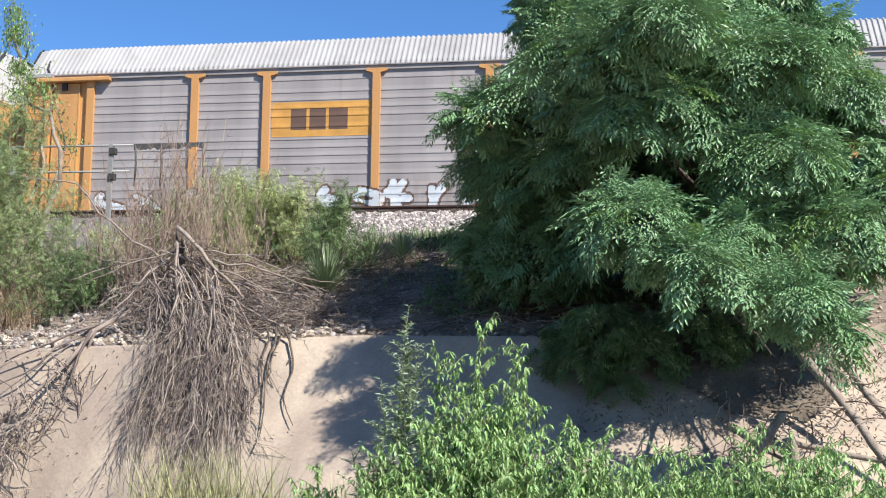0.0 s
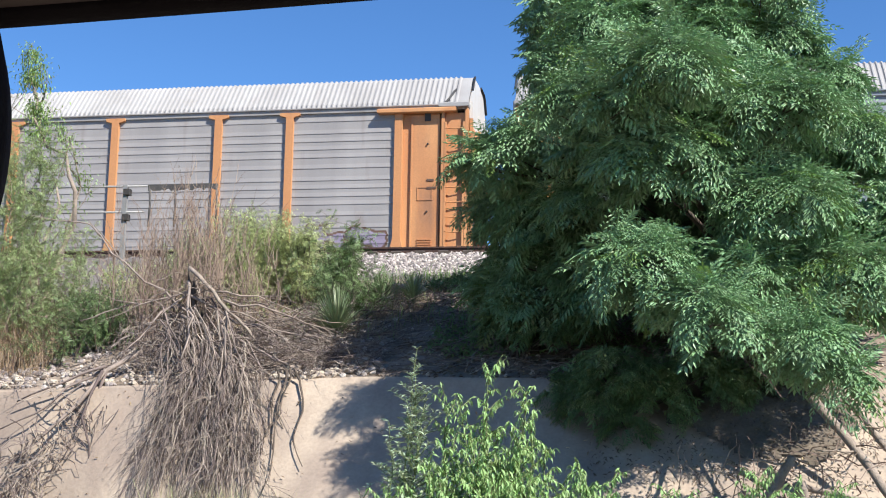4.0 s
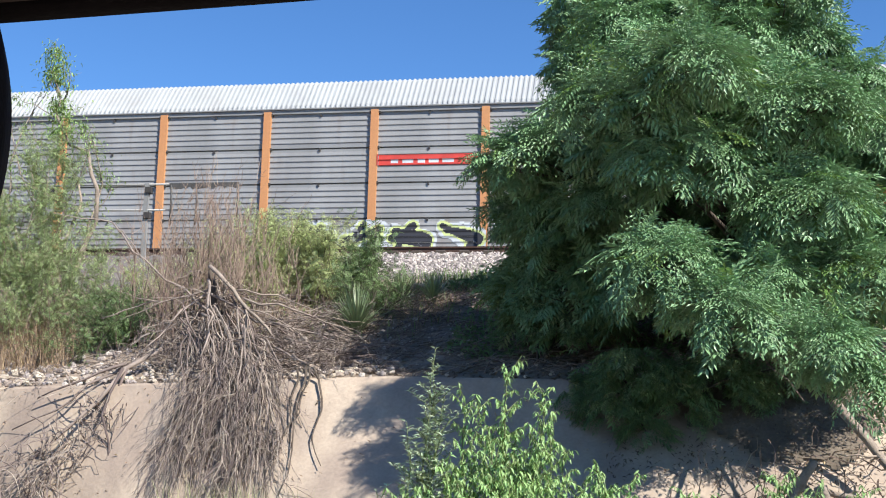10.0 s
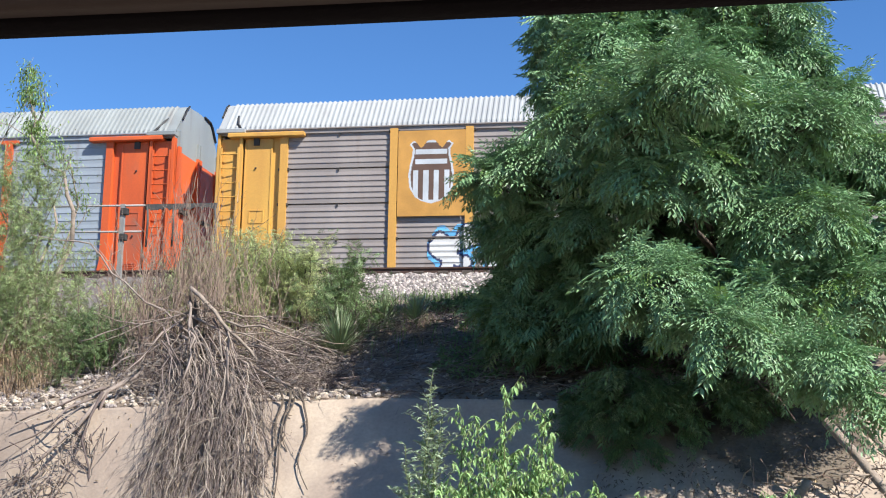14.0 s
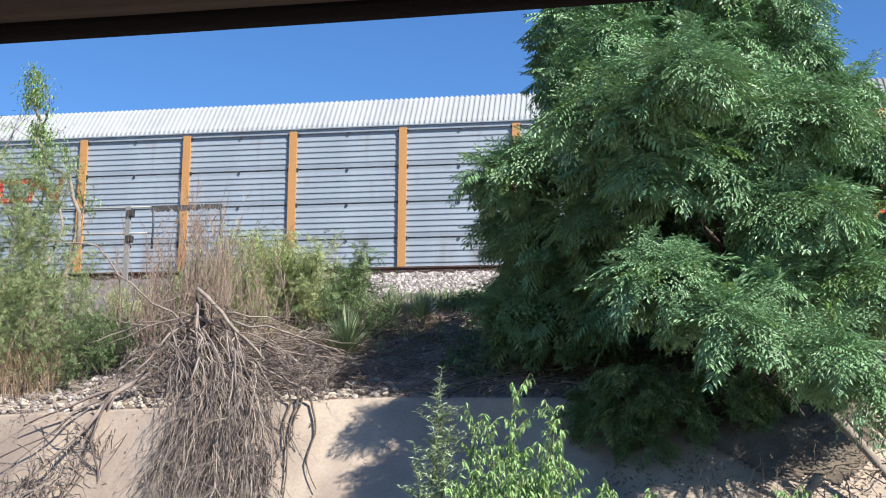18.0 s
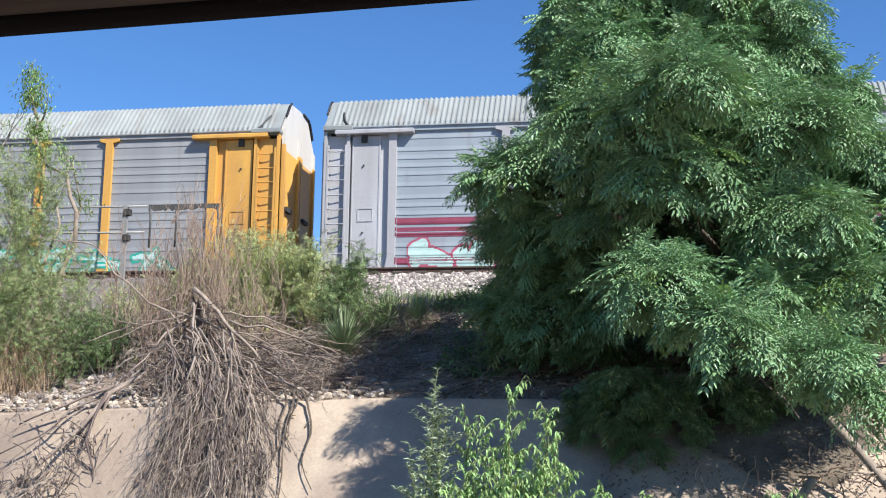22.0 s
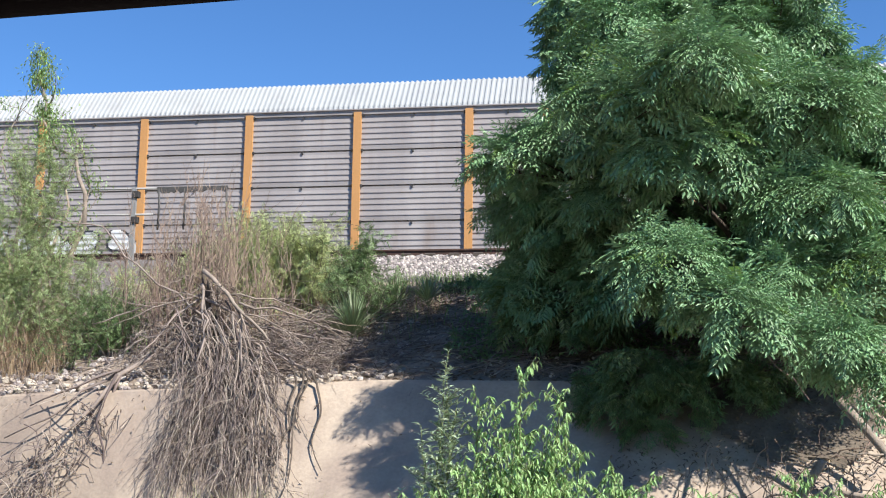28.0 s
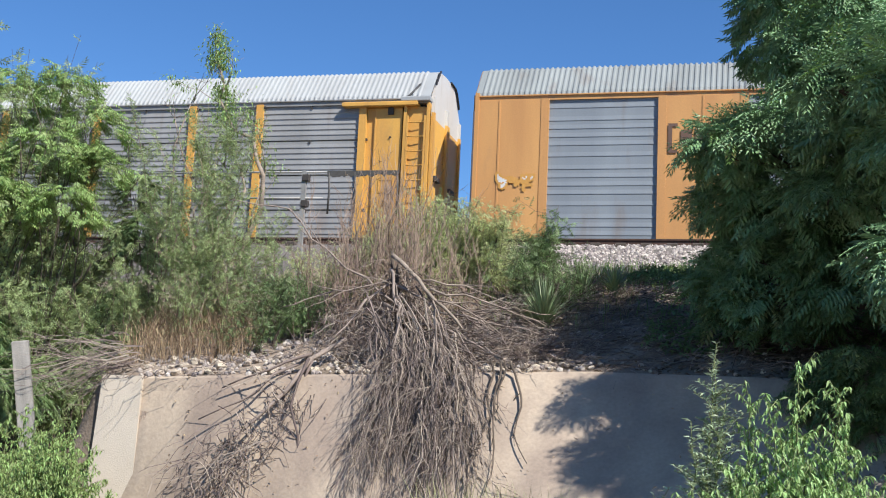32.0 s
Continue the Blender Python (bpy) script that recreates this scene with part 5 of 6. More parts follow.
def build_dead_brush():
    """The uprooted dead shrub whose branches hang over the wall."""
    r = np.random.default_rng(17)
    x, y = -4.2, 17.35
    z = ground_at(x, y)
    o = np.array([x, y, z])
    brush = empty("dead_brush", pose(x, y, z), label="uprooted grey dead shrub hanging over the concrete wall", category="dead shrub")
    crown = np.array([0.0, 0.0, 3.9 - z])
    uc = along(x, y)
    b = Buf()
    b.tube(wander(r, (0.1, 0.15, -0.2), crown + (0.03, 0, 0.1), 7, 0, 0.05), [0.1, 0.085, 0.075, 0.06, 0.055, 0.05, 0.03], 8)
    b.tube(wander(r, (-0.12, 0.1, -0.1), crown + (-0.1, 0.05, 0.22), 6, 0, 0.06), np.linspace(0.06, 0.022, 6), 7)
    b.tube(wander(r, (0.2, 0.1, -0.1), crown + (0.14, 0.0, 0.05), 6, 0, 0.06), np.linspace(0.05, 0.02, 6), 7)
    child("stump", b.mesh("stump", M_BARK, True), brush, "dark gnarled stump")
    for e, w, sag in (((1.65, -1.0, -1.35), 0.055, 0.0), ((-2.2, 0.6, 0.95), 0.035, -0.12), ((2.1, -0.2, -0.95), 0.04, 0.1), ((-0.75, -0.9, -1.2), 0.03, -0.05), ((0.2, -1.35, -1.3), 0.045, -0.1), ((-1.6, -0.3, -0.7), 0.026, 0.05), ((1.2, 0.3, -0.3), 0.022, 0.1)):
        b = Buf()
        line = wander(r, crown * r.uniform(0.45, 0.95) + r.normal(0, 0.06, 3), crown + e, 10, sag, 0.07)
        b.tube(line, np.linspace(w * 0.58, w * 0.26, 10), 6)
        for k in range(3):
            i = int(r.integers(3, 9))
            f = line[i] + unit(line[i] - line[i - 1] + r.normal(0, 0.1, 3)) * r.uniform(0.3, 0.8)
            fork = Buf()
            fork.tube(wander(r, line[i], f, 6, 0, 0.07), np.linspace(w * 0.3, w * 0.12, 6), 5)
            child("branch", fork.mesh("branch", M_TWIG, True), brush)
        child("limb", b.mesh("limb", M_TWIG, True), brush, "bare grey dead limb")

    # the thick broken limb that leans down the bank, and its forks
    b = Buf()
    main = wander(r, crown + (-0.08, -0.05, 0.12), (1.05, -0.6, -0.95 + crown[2]), 9, -0.04, 0.035)
    b.tube(main, np.linspace(0.036, 0.02, 9), 7)
    child("limb", b.mesh("limb", M_LOG, True), brush, "thick broken grey-brown limb")
    small = Buf()
    for i, e, w in ((3, (1.5, -0.1, -0.42), 0.022), (4, (1.75, -0.35, -0.5), 0.026), (5, (1.15, -0.5, -0.62), 0.018), (5, (0.35, -0.6, -0.75), 0.02), (6, (1.4, 0.05, -0.25), 0.014)):
        b = Buf()
        fork = wander(r, main[i], main[i] + e, 8, -0.06, 0.06)
        b.tube(fork, np.linspace(w * 0.75, w * 0.25, 8), 5)
        child("branch", b.mesh("branch", M_LOG, True), brush)
        for j in range(4):
            q = fork[int(r.integers(3, 8))]
            small.tube(wander(r, q, q + (r.uniform(0.15, 0.6), r.normal(0, 0.2), r.normal(-0.12, 0.15)), 6, 0, 0.1), np.linspace(0.008, 0.003, 6), 4)
    mass("twig", small.mesh("twig", M_LOG), brush)

    def twigs(b, line, n, length, width, spread_=0.45, first=2, sag=0.0):
        """Forking twigs that leave a branch at sharp angles."""
        for j in range(n):
            i = int(r.integers(first, len(line)))
            d = unit(line[i] - line[i - 1])
            e = unit(d + r.normal(0, spread_, 3)) * length * r.uniform(0.4, 1.2)
            tw = wander(r, line[i], line[i] + e + (0, 0, -sag * r.random()), 5, 0, 0.07)
            b.tube(tw, np.linspace(width, width * 0.4, 5), 3)
            if r.random() < 0.5:
                d2 = unit(e + r.normal(0, 0.5, 3) * np.linalg.norm(e)) * length * r.uniform(0.2, 0.6)
                b.tube([tw[2], tw[2] + d2], [width * 0.7, width * 0.3], 3)

    def off_wall(line, gap=0.04):
        """Keep a branch outside the bank and the slope."""
        for q in line:
            uu, pp = along(q[0] + x, q[1] + y), across(q[0] + x, q[1] + y)
            q[2] = max(q[2], 0.25 - z)
            if pp > WALL_P:
                q[2] = max(q[2], ground_at(q[0] + x, q[1] + y) - z + 0.03)
            else:
                q[1] -= max(0, pp - (WALL_P - batter(uu) * max(0, wall_top(uu) - q[2] - z) - gap))

    # branches that fall over the edge of the wall
    b = Buf()
    for k in range(38):
        off = float(np.clip(r.normal(-0.02, 0.36), -0.6, 0.9))
        u0 = uc + 0.62 + off
        u1 = u0 + 0.16 + off * 0.6 + r.normal(0, 0.1)
        zt = r.uniform(0.3, 1.1) + 0.5 * max(0, abs(off) - 0.4)
        edge = np.array([*spot(u0, WALL_P + r.uniform(-0.15, 0.3)), wall_top(u0) + r.uniform(0.08, 0.5)]) - o
        end = np.array([*spot(u1, WALL_P - batter(u1) * max(0, wall_top(u1) - zt) * 0.92 - r.uniform(0.06, 0.35)), zt]) - o
        f = r.uniform(0.35, 0.95)
        start = crown * (1 - f) + (edge + (0, 0, 0.12)) * f + r.normal(0, 1, 3) * (0.2, 0.15, 0.06)
        t = np.linspace(0, 1, 14)[:, None]
        limb = (1 - t) ** 2 * start + 2 * t * (1 - t) * (edge * 1.2 - start * 0.2) + t * t * end
        limb = limb + np.cumsum(r.normal(0, 0.035, (14, 3)), 0) * np.minimum(1, t * 2)
        off_wall(limb)
        b.tube(limb, np.linspace(r.uniform(0.006, 0.016), 0.004, 14), 4)
        twigs(b, limb, 9, 0.45, 0.0045, 0.3, 4, 0.25)
        for j in range(6):
            i = int(r.integers(2, 11))
            d = unit(unit(limb[i + 1] - limb[i]) + r.normal(0, 0.28, 3) + (off * 0.15, -0.05, -0.12))
            n = 8
            sub_t = np.linspace(0, 1, n)[:, None]
            length = r.uniform(0.4, 1.3) * (1.1 - 0.05 * i)
            line = limb[i] + d * sub_t * length + (0, 0, -0.3) * sub_t ** 2 * length + np.cumsum(r.normal(0, 0.022, (n, 3)), 0) + 0.05 * np.sin(sub_t * r.uniform(4, 9)) * r.normal(0, 1, 3)
            off_wall(line)
            b.tube(line, np.linspace(r.uniform(0.005, 0.01), 0.003, n), 3)
            twigs(b, line, 8, 0.42, 0.0042, 0.3, 2, 0.25)
    mass("hanging_brush", b.mesh("hanging_brush", M_TWIG), brush, "hundreds of thin grey hanging branches")
    # bare wavy roots that dangle at the side
    for k in range(11):
        b = Buf()
        u0 = uc + r.uniform(0.75, 1.95)
        length = r.uniform(0.7, 1.9)
        t = np.linspace(0, 1, 16)
        zz = wall_top(u0) + 0.15 - t * length
        uu = u0 + 0.1 * np.sin(t * r.uniform(5, 11) + r.uniform(0, 6)) * t + r.normal(0, 0.12) * t + np.cumsum(r.normal(0, 0.014, 16))
        pp = WALL_P - batter(uu) * np.maximum(0, wall_top(uu) - zz) - 0.06
        X, Y = spot(uu, pp)
        line = np.stack([X, Y, zz], -1) - o
        b.tube(line, np.linspace(r.uniform(0.012, 0.019), 0.006, 16), 5)
        for j in range(2):
            i = int(r.integers(5, 14))
            b.tube(wander(r, line[i], line[i] + (r.normal(0, 0.12), -0.05, -r.uniform(0.15, 0.4)), 6, 0, 0.12), np.linspace(0.008, 0.004, 6), 4)
        child("root", b.mesh("root", M_BARK, True), brush, "dark wavy hanging root")
    b = Buf()
    # branches sprawled over the bank
    for k in range(135):
        right = r.random() < 0.62
        du = r.uniform(0.0, 2.4) if right else -r.uniform(0.0, 1.5)
        ex, ey = spot(uc + du, WALL_P + r.uniform(-0.12 if right else 0.15, 1.9))
        e = np.array([ex, ey, max(ground_at(ex, ey), 1.9) + r.uniform(0.02, 0.3)]) - o
        f = r.uniform(0.2, 0.8)
        line = wander(r, (crown * r.uniform(0.1, 0.9)) * (1 - f) + e * f + r.normal(0, 0.25, 3) * (1.6, 1.3, 0.4), e, 8, -0.05, 0.11)
        b.tube(line, np.linspace(r.uniform(0.005, 0.012), 0.003, 8), 3)
        twigs(b, line, 13, 0.36, 0.0045, 0.85)
    # a mat of thin twigs on the bank beside the stump
    for k in range(110):
        ux, uy = spot(uc + r.uniform(0.4, 2.5), WALL_P + r.uniform(0.1, 2.2))
        q = np.array([ux, uy, ground_at(ux, uy) + r.uniform(0.02, 0.28)]) - o
        a, length = r.normal(0.1, 0.45), r.uniform(0.4, 1.1)
        e = q + (math.cos(a) * length, math.sin(a) * length * 0.6, r.normal(-0.05, 0.12))
        e[2] = max(e[2], ground_at(e[0] + x, e[1] + y) - z + 0.02)
        line = wander(r, q, e, 7, -0.05, 0.1)
        b.tube(line, np.linspace(r.uniform(0.006, 0.012), 0.003, 7), 3)
        twigs(b, line, 9, 0.3, 0.0045, 0.7)
    for k in range(45):
        q = crown * r.uniform(0.3, 1.0) + r.normal(0, 0.08, 3)
        a = r.uniform(0, 6.3)
        e = q + (math.cos(a) * r.uniform(0.3, 0.9), math.sin(a) * 0.4 - 0.15, r.normal(-0.15, 0.25))
        line = wander(r, q, e, 6, -0.05, 0.1)
        b.tube(line, np.linspace(r.uniform(0.005, 0.01), 0.003, 6), 3)
        twigs(b, line, 6, 0.3, 0.0045, 0.7)
    mass("sprawling_brush", b.mesh("sprawling_brush", M_TWIG), brush)
    b = Buf()
    # dry stems that still stand
    for k in range(150):
        q = np.array([r.normal(-0.3, 0.55), r.uniform(0.2, 1.5), 0.1])
        q[2] = ground_at(x + q[0], y + q[1]) - z
        h = r.uniform(0.9, 2.7) * (1 - 0.3 * min(1.5, abs(q[0] + 0.4)))
        e = q + (r.normal(0, 0.28), r.normal(0, 0.2), h)
        line = wander(r, q, e, 7, 0, 0.07)
        b.tube(line, np.linspace(r.uniform(0.006, 0.012), 0.003, 7), 3)
        twigs(b, line, 11, 0.4, 0.0045, 0.33, 2, -0.12)
    mass("standing_brush", b.mesh("standing_brush", M_TWIG_RED), brush, "dry upright brown stems")


def build_left_limb():
    """A dead limb with a tangle of twigs that hangs down the wall."""
    r = np.random.default_rng(23)
    a = np.array([-4.95, 16.95, 2.75])
    limb = empty("fallen_limb", pose(*a), label="grey dead limb with tangled twigs lying down the wall", category="branch")
    b = Buf()
    main = np.array([(0.1, 0.1, 0.02), (-0.3, -0.3, -0.3), (-0.55, -0.55, -0.75), (-0.95, -0.75, -1.2), (-1.25, -0.85, -1.5), (-1.5, -1.0, -1.9)])
    b.tube(main, [0.032, 0.034, 0.03, 0.026, 0.02, 0.012], 7)
    for e in ((-0.25, -0.55, -1.6), (-0.35, -0.9, -2.1), (-1.5, -0.4, -0.75), (-1.75, -0.6, -1.2)):
        b.tube(wander(r, main[1], e, 7, -0.05, 0.08), np.linspace(0.025, 0.01, 7), 5)
    child("limb", b.mesh("limb", M_TWIG, True), limb, "thick bare limb")
    b = Buf()
    for k in range(190):
        q = main[r.integers(2, 6)] + r.normal(0, 0.14, 3) + (r.uniform(-0.3, 0.5), 0, 0)
        e = q + (r.normal(-0.1, 0.4), r.normal(-0.12, 0.15), -r.uniform(0.1, 0.75))
        b.tube(wander(r, q, e, 6, r.uniform(-0.1, 0.1), 0.14), np.linspace(0.009, 0.003, 6), 3)
    for k in range(22):
        q = np.array([r.uniform(-3.2, 0.1), r.uniform(-0.25, 0.1), 0])
        q[2] = ground_at(a[0] + q[0], a[1] + 0.3) - a[2]
        e = q + (r.normal(-0.5, 0.35), r.normal(-0.25, 0.15), r.uniform(-0.5, 0.1))
        b.tube(wander(r, q, e, 8, -0.04, 0.22), np.linspace(0.006, 0.0025, 8), 3)
    for k in range(46):
        q = np.array([-3.1, 0.25, -0.35]) + r.normal(0, 0.12, 3)
        e = q + (-r.uniform(0.3, 1.9), r.uniform(-0.9, 0.3), r.uniform(-0.75, 0.25))
        line = wander(r, q, e, 7, -0.05, 0.08)
        b.tube(line, np.linspace(0.009, 0.003, 7), 3)
        for j in range(5):
            p = line[r.integers(2, 7)]
            b.tube(wander(r, p, p + (r.normal(-0.15, 0.15), r.normal(0, 0.12), r.normal(-0.05, 0.12)), 4, 0, 0.1), [0.005, 0.004, 0.003, 0.002], 3)
    mass("twig_tangle", b.mesh("twig_tangle", M_TWIG), limb, "tangle of thin grey twigs")


def build_yucca(x, y, size, seed, n=120):
    r = np.random.default_rng(seed)
    z = ground_at(x, y)
    plant = empty("yucca", pose(x, y, z), label="grey-green yucca with stiff sword leaves on the bank", category="plant", group="yuccas on the bank")
    b = Buf()
    for k in range(n):
        az, el = r.uniform(0, 2 * math.pi), r.uniform(0.2, 1.45)
        d = np.array([math.cos(az) * math.cos(el), math.sin(az) * math.cos(el), math.sin(el)])
        s = np.array([-d[1], d[0], 0]) / (math.hypot(d[0], d[1]) + 1e-6)
        l, w = size * r.uniform(0.5, 1.15), 0.007
        h = np.array([0, 0, 0.08 + r.uniform(0, 0.15)])
        p = [h, h + d * l * 0.5, h + d * l - (0, 0, 0.06 * l)]
        b.add([p[0] - s * w, p[0] + s * w, p[1] + s * w * 1.3, p[1] - s * w * 1.3, p[2]], [(0, 1, 2, 3), (3, 2, 4)])
    mass("foliage", b.mesh("foliage", M_YUCCA), plant)


def tuft_mesh(name, r, at, height, spread_, material, curve=0.35, width=0.006):
    """Blades of grass, two faces each."""
    n = len(at)
    az = r.uniform(0, 2 * np.pi, n)
    h = height * r.uniform(0.5, 1.15, n)
    d = np.stack([np.cos(az), np.sin(az), 0 * az], -1) * (spread_ * r.uniform(0.2, 1, n))[:, None]
    s = np.stack([-np.sin(az), np.cos(az), 0 * az], -1) * width
    up = np.stack([0 * az, 0 * az, h], -1)
    m = at + d * 0.4 + up * 0.6
    t = at + d * (1 + curve) + up
    v = np.stack([at - s, at + s, m + s * 0.8, m - s * 0.8, t], 1).reshape(-1, 3)
    k = (np.arange(n) * 5)[:, None]
    f = [tuple(q) for q in (k + [0, 1, 2, 3]).tolist()] + [tuple(q) for q in (k + [3, 2, 4]).tolist()]
    return mesh_of(name, v, f, material)


def patch(r, n, u0, u1, p0, p1):
    u, p = r.uniform(u0, u1, n), r.uniform(p0, p1, n)
    x, y = spot(u, p)
    return np.stack([x, y, ground_z(x, y)], -1)


def build_grass():
    r = np.random.default_rng(41)
    at = np.concatenate([patch(r, 5500, -2.9, 4.0, 9.6, 12.0), patch(r, 3500, 0.6, 3.6, 9.8, 12.4)])
    tagged(new("roadside_grass", tuft_mesh("roadside_grass", r, at, 0.72, 0.22, M_GRASS)), label="rank green grass below the wall", category="grass", kind="stuff")
    at = patch(r, 800, -4.3, -3.15, 9.9, 10.8)
    tagged(new("tall_grass", tuft_mesh("tall_grass", r, at, 1.02, 0.4, M_RANK, 0.4, 0.005)), label="tall half-dry grass in front of the slope", category="grass", kind="stuff")
    at = patch(r, 1500, -11.0, -8.8, 16.2, 17.6)
    tagged(new("dry_grass", tuft_mesh("dry_grass", r, at, 0.62, 0.5, M_STRAW, 0.5, 0.004)), label="straw-coloured dry grass on the bank", category="grass", kind="stuff")
    at = patch(r, 2600, -7.0, -3.3, 17.3, 21.5)
    tagged(new("dry_turf", tuft_mesh("dry_turf", r, at, 0.2, 0.3, M_STRAW, 0.5, 0.004)), label="short straw-coloured dead grass on the sunny bank", category="grass", kind="stuff")
    at = np.concatenate([patch(r, 2200, -10, 3, 17.0, 22.8), patch(r, 900, -5, 1.5, 22.0, 23.1)])
    tagged(new("bank_grass", tuft_mesh("bank_grass", r, at, 0.3, 0.2, M_GRASS)), label="thin green grass on the bank", category="grass", kind="stuff")


# ---- stones ----
def stone_mesh(r, size=1.0):
    bm = bmesh.new()
    bmesh.ops.create_icosphere(bm, subdivisions=1, radius=0.5)
    for v in bm.verts:
        v.co *= r.uniform(0.72, 1.2)
        v.co.z *= 0.72
    me = bpy.data.meshes.new("stone")
    bm.to_mesh(me)
    bm.free()
    me.materials.append(M_STONE)
    return me


def build_rubble():
    r = np.random.default_rng(51)
    strip = empty("rubble_strip", label="pale limestone rubble along the top of the wall", category="rubble")
    kinds = [stone_mesh(r) for k in range(9)]
    for k in range(300):
        u = r.uniform(-10.2, -3.5)
        p = WALL_P + 0.06 + abs(r.normal(0.25, 0.22))
        x, y = spot(u, p)
        s = float(np.clip(r.lognormal(-2.35, 0.35), 0.05, 0.2))
        m = pose(x, y, ground_at(x, y) + s * 0.22, r.uniform(-40, 40), r.uniform(-40, 40), r.uniform(0, 360))
        child("stone", kinds[k % 9], strip, "", m @ Matrix.Diagonal((s * 1.2, s, s, 1)))
    base = np.array([v.co for v in kinds[0].vertices])
    faces = np.array([p.vertices[:] for p in kinds[0].polygons])

    def loose(name, u0, u1, p0, p1, n, lo, hi, material, label, lift=0.2):
        at = patch(r, n, u0, u1, p0, p1)
        k = r.uniform(lo, hi, n)
        at[:, 2] += k * lift
        turns = frames(r.normal(0, 1, (n, 3)), roll=r.uniform(0, 6, n))
        shapes = base * (1 + 0.0 * base)
        v, f = scatter((shapes, faces), at, turns, k)
        tagged(new(name, mesh_of(name, v, f, material)), label=label, category="stones", kind="stuff")

    loose("loose_stones", -10.3, -3.6, WALL_P + 0.03, WALL_P + 2.2, 1100, 0.04, 0.12, M_BALLAST, "loose pale stones scattered on the bank")
    loose("shade_stones", -3.4, 4.0, WALL_P + 0.03, WALL_P + 2.6, 320, 0.03, 0.08, M_STONE, "loose stones in the shade of the tree")
    loose("ballast_stones", -9.0, 5.0, 23.1, 24.7, 8500, 0.06, 0.13, M_BALLAST, "crushed pale grey stone ballast beside the rails", 0.15)


def build_litter():
    """Twigs and dead leaves on the bank."""
    r = np.random.default_rng(61)
    b = Buf()
    for k in range(1300):
        q = patch(r, 1, -9.5, 3.0, WALL_P + 0.2, 20.5)[0]
        a, l = r.normal(0, 0.7), r.uniform(0.15, 0.9)
        e = q + (math.cos(a) * l, math.sin(a) * l * 0.7, 0)
        e[2] = ground_at(e[0], e[1])
        b.tube(wander(r, q + (0, 0, 0.02), e + (0, 0, r.uniform(0.01, 0.1)), 4, -0.03, 0.1), [0.007, 0.006, 0.005, 0.003], 3)
    tagged(new("twig_litter", b.mesh("twig_litter", M_TWIG)), label="grey twigs littering the bank", category="litter", kind="stuff")
    at = np.concatenate([patch(r, 1500, -6, 5, WALL_P - 0.1, 19.5)])
    n = len(at)
    u = r.uniform(-9.5, 4.3, 420)
    zz = r.uniform(0.15, 2.15, 420)
    pp = WALL_P - batter(u) * (wall_top(u) - zz) - 0.01
    x, y = spot(u, pp)
    at = np.concatenate([at, np.stack([x, y, zz + 0.01], -1)])
    d = r.normal(0, 1, (len(at), 3)) * (1, 1, 0.25)
    v, f = scatter(LEAF, at + (0, 0, 0.015), frames(d), r.uniform(0.03, 0.08, len(at)))
    tagged(new("leaf_litter", mesh_of("leaf_litter", v, f, M_STRAW)), label="dry tan fallen leaves", category="litter", kind="stuff")


def build_ground_cover():
    """Low dark weeds and dead twigs on the bank beside the tree."""
    r = np.random.default_rng(67)
    at = np.concatenate([patch(r, 9000, -3.6, 1.6, 19.6, 22.9), patch(r, 7500, -3.0, 1.6, 16.4, 20.2)])
    keep = value_noise(at[:, 0] * 1.4, at[:, 1] * 1.4, 21) + r.uniform(-0.7, 0.7, len(at)) > -0.1
    at = at[keep] + r.uniform(0, 0.16, (keep.sum(), 1)) * (0, 0, 1)
    d = r.normal(0, 0.8, (len(at), 3)) + (0, 0, 0.3)
    v, f = scatter(LEAF, at, frames(d), r.uniform(0.06, 0.16, len(at)))
    tagged(new("ground_cover", mesh_of("ground_cover", v, f, M_SHRUB)), label="low dark green weeds covering the bank", category="weeds", kind="stuff")
    at = patch(r, 7000, -3.6, 1.8, WALL_P + 0.05, 20.6)
    keep = value_noise(at[:, 0] * 2, at[:, 1] * 2, 44) + r.uniform(-0.5, 0.9, len(at)) > 0
    at = at[keep] + (0, 0, 0.02)
    d = r.normal(0, 1, (len(at), 3)) * (1, 1, 0.3)
    v, f = scatter(LEAF, at, frames(d), r.uniform(0.05, 0.11, len(at)))
    tagged(new("bank_litter", mesh_of("bank_litter", v, f, M_DEAD_LEAF)), label="brown dead leaves covering the shaded bank", category="litter", kind="stuff")
    b = Buf()
    for k in range(900):
        q = patch(r, 1, -4.2, 2.0, WALL_P + 0.1, 20.0)[0]
        a, l = r.normal(0, 0.8), r.uniform(0.2, 0.9)
        e = q + (math.cos(a) * l, math.sin(a) * l * 0.7, 0)
        e[2] = ground_at(e[0], e[1])
        b.tube(wander(r, q + (0, 0, 0.02), e + (0, 0, r.uniform(0.02, 0.16)), 4, -0.05, 0.12), [0.007, 0.006, 0.005, 0.003], 3)
    tagged(new("fallen_twigs", b.mesh("fallen_twigs", M_TWIG)), label="grey fallen twigs on the shaded bank", category="litter", kind="stuff")


